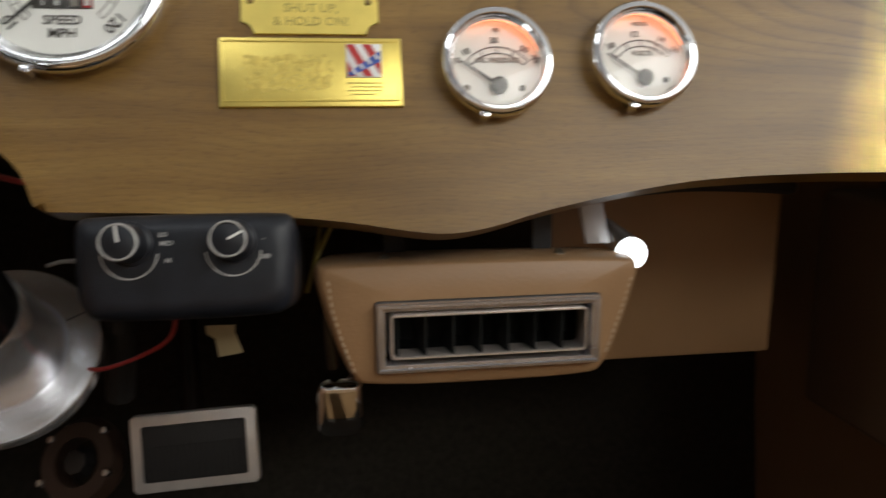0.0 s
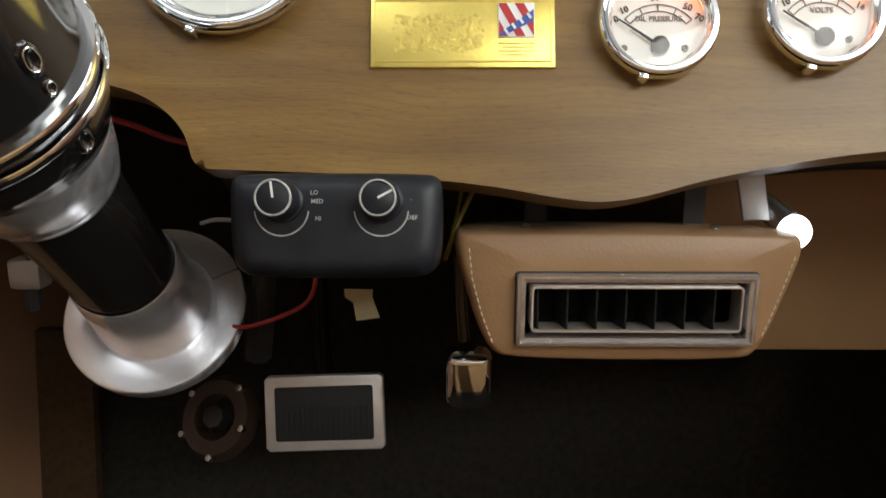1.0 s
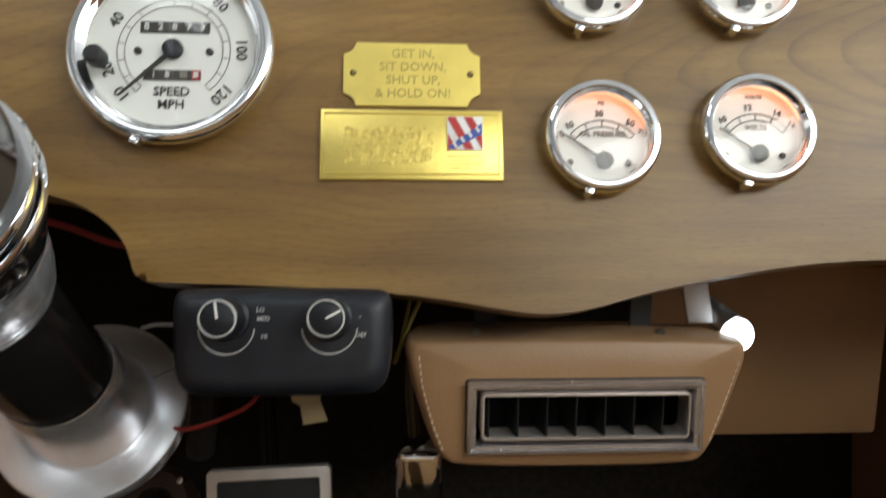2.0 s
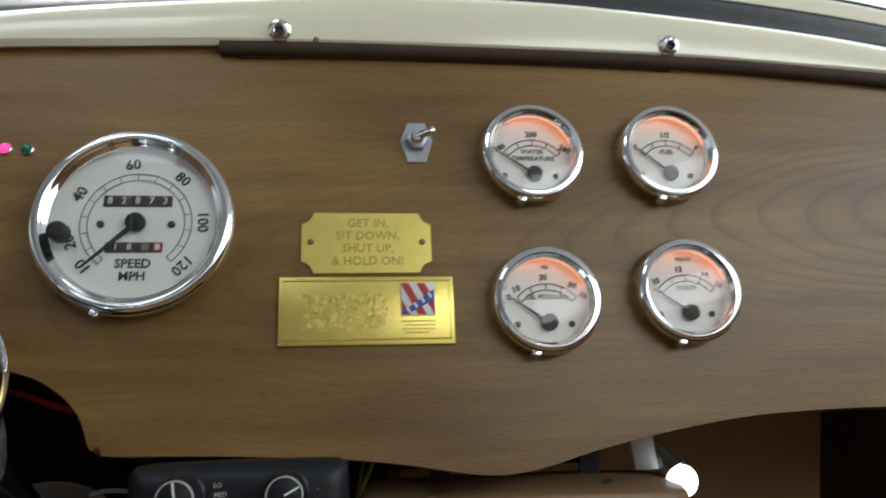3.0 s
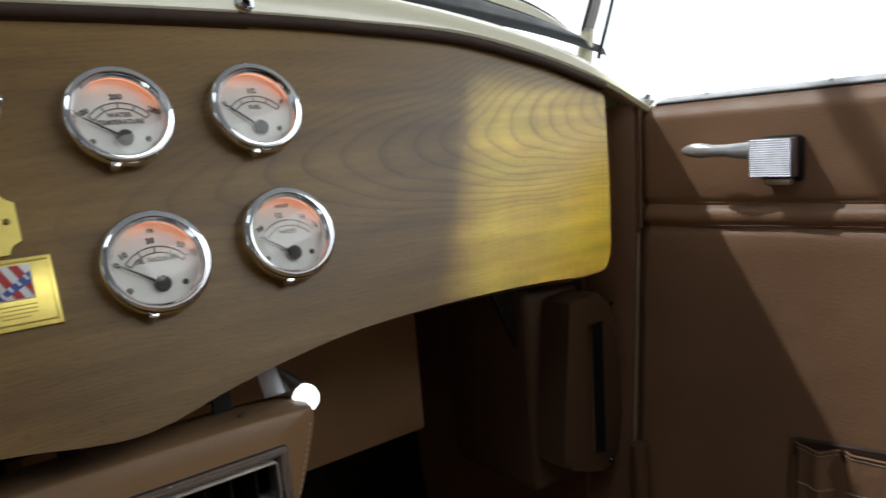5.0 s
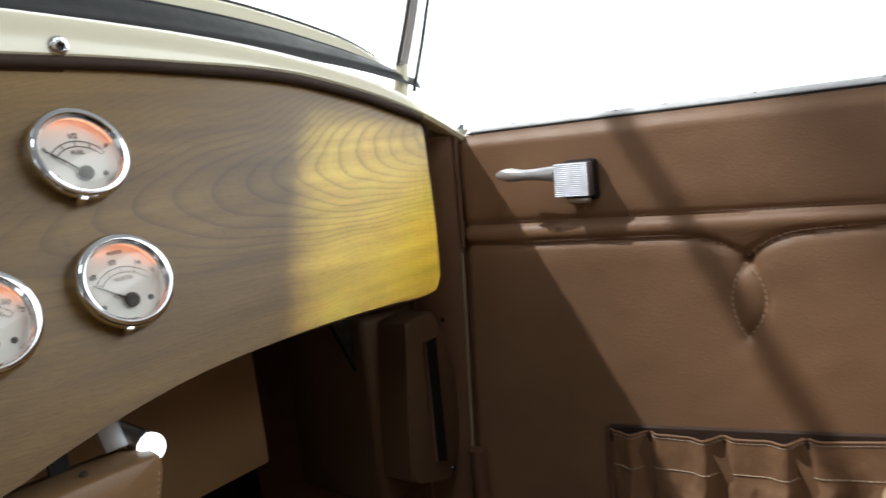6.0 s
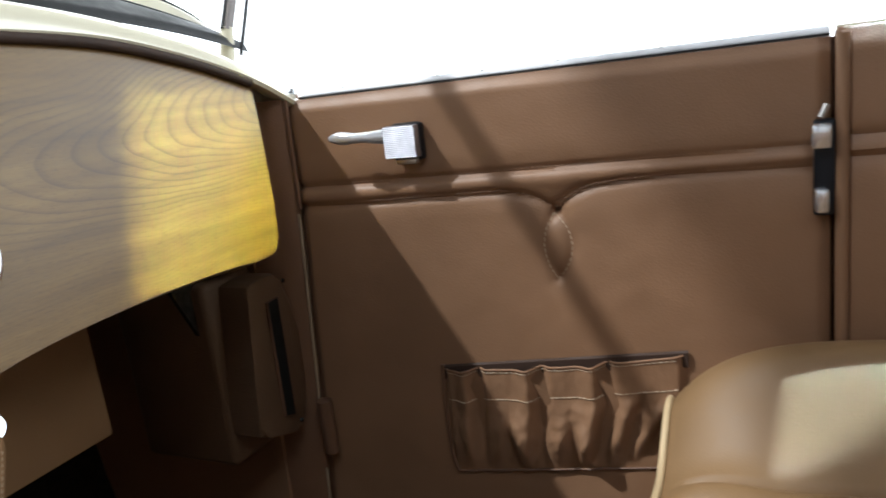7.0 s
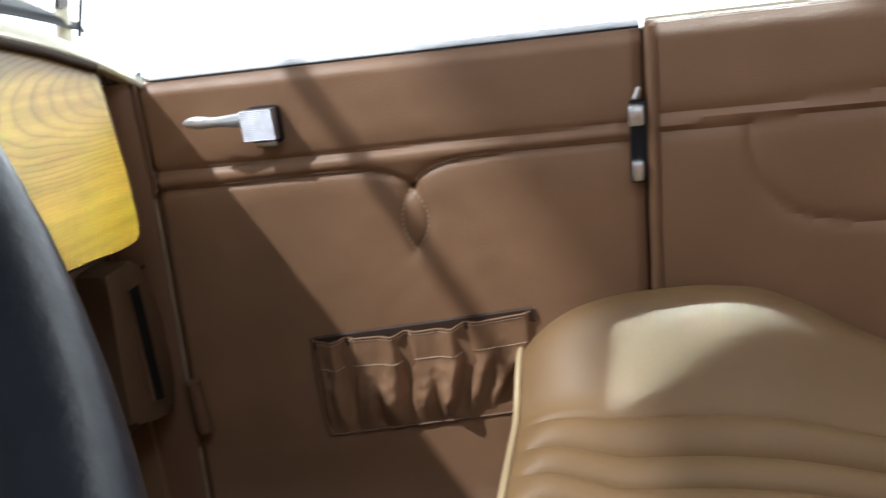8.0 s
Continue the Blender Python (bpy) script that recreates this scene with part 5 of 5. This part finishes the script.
def control_box():
    t = thing("heater_control", "grained black plastic heater control box with two knobs", "control panel", pose(0.0572, -0.058, -0.1205, -14, 0, 0))
    o = rounded([(-0.0490, 0.0100), (-0.0480, 0.0165), (-0.0415, 0.0185), (0.0390, 0.0185), (0.0450, 0.0165), (0.0463, 0.0100), (0.0458, -0.0175), (0.0420, -0.0255), (0.0350, -0.0285),
                 (-0.0370, -0.0285), (-0.0445, -0.0255), (-0.0480, -0.0175)], 2)
    part("case", soft_case(o, -0.0013, -0.0062, 0.0, 0.075, 0.0095), BLACK_PLASTIC, t)
    for x, a in ((-0.0240, -8), (0.0195, 62)):
        k = part("knob", lathe([(0, -0.0165), (0.0062, -0.0165), (0.0074, -0.0158), (0.0080, -0.0140), (0.0084, -0.0020), (0.0096, -0.0012), (0.0098, 0.0)], 36), BLACK_PLASTIC, t, "black knob with a bright ring")
        k.matrix_local = pose(x, 0, 0.0052)
        part("ring", lathe([(0.0077, -0.0150), (0.0078, -0.0168), (0.0074, -0.0172), (0.0071, -0.0172), (0.0069, -0.0164)], 36), GREY_INK, k, "pale printed ring")
        part("pointer", box(-0.00045, 0.00045, -0.0170, -0.0164, 0.0, 0.0068), WHITE_INK, k).matrix_local = pose(0, 0, 0, 0, a, 0)
        part("print_arc", arc_line(0.0118, 95, 265, 0.0006, -0.0004, cx=x, cz=0.0018), GREY_INK, t, smooth=False)
    for s, x, z in (("LO", -0.0098, 0.0088), ("MED", -0.0085, 0.0050), ("HI", -0.0080, -0.0025), ("-", 0.0325, 0.0060), ("DEF", 0.0330, -0.0020)):
        lettering("lettering", s, 0.0027, x, z, -0.0004, GREY_INK, t, thick=0.0001)


control_box()


def courtesy_lamp():
    t = thing("courtesy_lamp", "lit white courtesy bulb on a bare metal bracket under the dashboard", "lamp")
    bm = bmesh.new()
    bmesh.ops.create_uvsphere(bm, u_segments=28, v_segments=16, radius=0.0084, matrix=pose(0.2870, 0.005, -0.1411) @ Matrix.Diagonal((1, 1, 1.08, 1)))
    part("bulb", bm, BULB, t, "glowing white bulb")
    part("socket", tube([(0.2860, 0.011, -0.138), (0.2765, 0.024, -0.129)], [0.0075, 0.0065], 16), SATIN, t)
    part("bracket", prism([(0.2540, -0.100), (0.2685, -0.100), (0.2760, -0.1360), (0.2620, -0.1360)], 0.010, 0.0125, 0.0006), BRACKET, t, "bare grey metal bracket")


courtesy_lamp()

t = thing("duct_board", "tan leather covered board hiding the heater", "panel")
part("face", box(0.14, 0.475, 0.150, 0.30, -0.2620, -0.06, 0.004), CAMEL, t)
t = thing("trim_clip", "small pale plastic clip under the dashboard", "clip")
part("plate", box(0.286, 0.301, 0.012, 0.030, -0.1035, -0.0980, 0.001), WHITE, t)


def brake_pedal():
    t = thing("brake_pedal", "brake pedal with ribbed black rubber in a bright frame", "pedal", pose(0.0064, 0.165, -0.3217, -12, -2.1, 0))
    w, h = 0.0478, 0.0303
    part("plate", prism([(-w, -h + 0.003), (-w + 0.003, -h), (w - 0.003, -h), (w, -h + 0.003), (w, h - 0.003), (w - 0.003, h), (-w + 0.003, h), (-w, h - 0.003)], 0.0, 0.008, 0.002), PEDAL_METAL, t, "brushed bright frame")
    part("pad", box(-w + 0.0085, w - 0.0085, -0.0025, 0.002, -h + 0.0085, h - 0.0085, 0.002), BLACK_RUBBER, t, "black rubber pad")
    for k in range(17):
        x = -w + 0.013 + k * (2 * w - 0.026) / 16
        part("rib", box(x - 0.0010, x + 0.0010, -0.0036, -0.002, -h + 0.011, h - 0.024, 0.0004, 1), BLACK_RUBBER, t)
    part("arm", tube([(0.0, 0.008, 0.0), (-0.01, 0.05, 0.06), (-0.02, 0.09, 0.16)], 0.008, 10), BLACK_GLOSS, t)


brake_pedal()


def release_lever():
    t = thing("brake_release", "chrome capped hand lever hanging under the vent", "lever")
    part("stem", tube([(0.1125, 0.10, -0.165), (0.1135, 0.10, -0.205), (0.116, 0.10, -0.236)], 0.0042, 10), BLACK_GLOSS, t)
    part("cap", box(-0.0160, 0.0160, -0.012, 0.012, -0.0215, 0.0205, 0.0080, 5), CHROME, t, "polished chrome cap").matrix_local = pose(0.120, 0.10, -0.2625)


release_lever()


# ---- steering column and wheel ----
AXIS_A = Vector((-0.0810, 0.070, -0.2030))
AXIS = Vector((0.0258, -0.763, 0.6457)).normalized()
WHEEL_AT = Vector((-0.0766, -0.3117, 0.1018))
WHEEL_WAY = Vector((0.1208, -0.8051, 0.5807)).normalized()


def on_axis(s):
    """Pose on the column, s metres from the floor plate; the local -y points to the driver."""
    q = (-AXIS).to_track_quat("Y", "Z").to_matrix().to_4x4()
    return Matrix.Translation(AXIS_A + s * AXIS) @ q


def steering_column():
    t = thing("steering_column", "gloss black steering column with polished aluminium floor flange", "steering column", on_axis(0.0))
    back = on_axis(0.0).inverted()
    part("flange", lathe([(0, 0.013), (0.0553, 0.013), (0.0563, 0.011), (0.0568, 0.006), (0.0568, 0.0015), (0.0560, 0.0004), (0.0543, 0.0), (0.0380, -0.0004), (0.0372, 0.0006), (0.030, 0.0006)], 96), ALUMINIUM, t, "polished aluminium flange", sharp=14)
    part("split_line", box(0.0385, 0.0566, -0.0006, 0.001, -0.0003, 0.0003), BLACK_GLOSS, t).matrix_local = pose(0, 0, 0, 0, -28, 0)
    part("underplate", lathe([(0.0, 0.0135), (0.0490, 0.0135), (0.0500, 0.018), (0.0440, 0.040), (0, 0.040)], 56), BLACK_RUBBER, t)
    part("collar", lathe([(0.0368, 0.004), (0.0368, -0.002), (0.0355, -0.010), (0.0325, -0.042), (0.0312, -0.055), (0.0300, -0.0565)], 72), ALUMINIUM, t, "polished aluminium collar")
    part("tube", lathe([(0.0292, -0.050), (0.0295, -0.158), (0.029, -0.165)], 64), BLACK_GLOSS, t, "gloss black tube")
    part("neck", lathe([(0.0300, -0.146), (0.0335, -0.149), (0.0350, -0.154), (0.0352, -0.157), (0.0365, -0.159), (0.0405, -0.178), (0.0410, -0.184), (0.039, -0.188)], 72), ALUMINIUM, t, "bright metal neck")
    part("bell", lathe([(0.036, -0.180), (0.0425, -0.184), (0.0470, -0.196), (0.0492, -0.210), (0.0496, -0.222), (0.0496, -0.300), (0.0470, -0.308), (0.030, -0.312)], 80), BLACK_GLOSS, t, "gloss black upper bell")
    for s in (0.2135, 0.2225):
        part("bell_ring", lathe([(0.0494, -s + 0.0026), (0.0524, -s + 0.0024), (0.0534, -s + 0.0008), (0.0534, -s - 0.0008), (0.0524, -s - 0.0024), (0.0494, -s - 0.0026)], 96), CHROME, t, "chrome ring")
    # lever boss on the side of the bell, with small chrome-edged sockets
    for s, r, rx, rz in ((0.247, 0.0496, 0.0050, 0.0028), (0.2335, 0.0497, 0.0026, 0.0018), (0.203, 0.0482, 0.0048, 0.0028)):
        at = AXIS_A + s * AXIS
        out = (Vector((0.93, -0.24, -0.28)) - Vector((0.93, -0.24, -0.28)).dot(AXIS) * AXIS).normalized()
        side = AXIS.cross(out)
        m = Matrix((( *AXIS, 0), (*out, 0), (*side, 0), (0, 0, 0, 1))).transposed()
        m.translation = at + r * out
        b = part("boss", lathe([(1.8, -0.003), (1.5, 0.0004), (1.15, 0.0010), (0.9, 0.0008), (0.8, 0.0002), (0.0, 0.0)], 32), BLACK_GLOSS, t, "black socket boss")
        b.matrix_local = back @ m @ Matrix.Diagonal((rx, 1, rz, 1))
        part("ring", tube([(rx * math.cos(g / 28 * 2 * math.pi), 0.0009, rz * math.sin(g / 28 * 2 * math.pi)) for g in range(28)], 0.0004, 8, closed=True), CHROME, t, "thin chrome ring").matrix_local = back @ m
    k = part("clamp", box(-0.1365, -0.1180, 0.012, 0.026, -0.1765, -0.1590, 0.003), BRACKET, t, "grey metal clamp block")
    k.matrix_local = back
    k = part("clamp_bolt", tube([(-0.127, 0.019, -0.175), (-0.127, 0.019, -0.189)], 0.0045, 6), BLACK_PLASTIC, t)
    k.matrix_local = back
    k = part("clamp_band", tube([(-0.125, 0.019, -0.161), (-0.113, 0.022, -0.153), (-0.098, 0.026, -0.153)], 0.006, 10), BLACK_RUBBER, t)
    k.matrix_local = back
    part("hub", tube([back @ (AXIS_A + 0.305 * AXIS), back @ (AXIS_A + 0.33 * AXIS), back @ (WHEEL_AT - 0.03 * WHEEL_WAY)], [0.034, 0.030, 0.024], 32), BLACK_GLOSS, t)


steering_column()


def steering_wheel():
    q = (-WHEEL_WAY).to_track_quat("Y", "Z").to_matrix().to_4x4()
    t = thing("steering_wheel", "black leather wrapped steering wheel with chrome spokes", "steering wheel", Matrix.Translation(WHEEL_AT) @ q)
    R = 0.1832
    part("rim", tube([(R * math.cos(2 * math.pi * k / 96), 0, R * math.sin(2 * math.pi * k / 96)) for k in range(96)], 0.0115, 18, closed=True), WHEEL_BLACK, t, "black leather rim")
    part("hub", lathe([(0, -0.004), (0.026, -0.002), (0.034, 0.006), (0.034, 0.030), (0.028, 0.045)], 40), BLACK_GLOSS, t)
    for a in (90, 200, 340):
        c, s = math.cos(radians(a)), math.sin(radians(a))
        part("spoke", tube([(0.030 * c, 0.024, 0.030 * s), (0.1 * c, 0.016, 0.1 * s), (R * c, 0.0, R * s)], [0.008, 0.006, 0.005], 10), CHROME, t)


steering_wheel()


# ---- wires and bits seen below the board ----
def wire(name, pts, r, m, label):
    ob = part(name, tube(curve_through(pts, 8), r, 8), m)
    tagged(ob, label, "cable")


wire("wire", [(-0.105, 0.02, -0.075), (-0.065, 0.02, -0.086), (-0.035, 0.02, -0.096), (0.015, 0.03, -0.100)], 0.0016, RED_WIRE, "thin red wire behind the dashboard notch")
wire("wire", [(-0.038, 0.07, -0.214), (-0.022, 0.06, -0.2134), (0.0013, 0.06, -0.2064), (0.0201, 0.06, -0.1945), (0.026, 0.06, -0.170)], 0.0014, RED_WIRE, "thin red wire hanging beneath the control box")
wire("wire", [(-0.030, 0.02, -0.140), (-0.018, 0.018, -0.1375), (0.012, 0.014, -0.1395)], 0.0012, GREY_WIRE, "grey cable beneath the dashboard")
wire("wire", [(0.126, 0.03, -0.108), (0.118, 0.02, -0.124), (0.1105, 0.008, -0.138), (0.104, 0.02, -0.160)], 0.0013, YELLOW_WIRE, "yellow taped wire between control box and vent")
wire("wire", [(0.116, 0.04, -0.105), (0.112, 0.03, -0.128), (0.107, 0.02, -0.150)], 0.0011, YELLOW_WIRE, "yellow taped wire between control box and vent")
for pts, r in (([(-0.074, 0.13, -0.080), (-0.044, 0.12, -0.115), (-0.024, 0.12, -0.160), (-0.026, 0.12, -0.210), (-0.034, 0.13, -0.26)], 0.010), ([(-0.050, 0.10, -0.085), (-0.030, 0.09, -0.120), (-0.016, 0.09, -0.160), (-0.020, 0.09, -0.20)], 0.0055),
               ([(-0.012, 0.075, -0.096), (-0.018, 0.072, -0.118), (-0.004, 0.070, -0.135), (0.02, 0.07, -0.140)], 0.0035), ([(0.10, 0.09, -0.135), (0.15, 0.07, -0.122), (0.20, 0.065, -0.124), (0.26, 0.09, -0.118)], 0.0075),
               ([(0.30, 0.10, -0.118), (0.36, 0.09, -0.112), (0.42, 0.10, -0.115), (0.46, 0.12, -0.12)], 0.006)):
    wire("hose", pts, r, BLACK_RUBBER, "black rubber hose in the dark under the dashboard")
t = thing("tape_flag", "strip of masking tape hanging under the control box", "tape")
part("strip", prism([(0.0460, -0.1800), (0.0625, -0.1803), (0.0620, -0.1850), (0.0660, -0.1970), (0.0525, -0.1990), (0.0510, -0.1880), (0.0464, -0.1850)], 0.030, 0.0308), PAPER, t)
part("panel_brown", sheet(lambda x, k: (x, (0.30, 0.27)[k], (-0.30, -0.515)[k]), (-0.33, -0.27, -0.245), range(2), (0, 0.012, 0)), BROWN_CARPET, label="brown carpet on the driver's side of the footwell", kind="structure", smooth=False)
t = thing("shaft_boot", "brown rubber boot round the steering shaft", "boot", pose(-0.092, 0.21, -0.348, -30, 0, -20))
part("boot", lathe([(0.020, -0.010), (0.032, -0.010), (0.037, 0.0), (0.032, 0.010), (0.020, 0.010)], 40, closed=True), mat("brown_rubber", (0.034, 0.019, 0.013), 0.35, vary=0.2), t)
for a, r in ((35, 0.033), (100, 0.030), (170, 0.034), (235, 0.033), (300, 0.031)):
    part("bolt", lathe([(0, -0.0135), (0.0030, -0.0130), (0.0038, -0.0115), (0.0038, -0.0080)], 6), CHROME, t, "bright bolt head").matrix_local = pose(r * math.sin(radians(a)), 0, r * math.cos(radians(a)))
part("nut", lathe([(0, -0.014), (0.010, -0.013), (0.014, -0.004)], 8), BLACK_GLOSS, t)
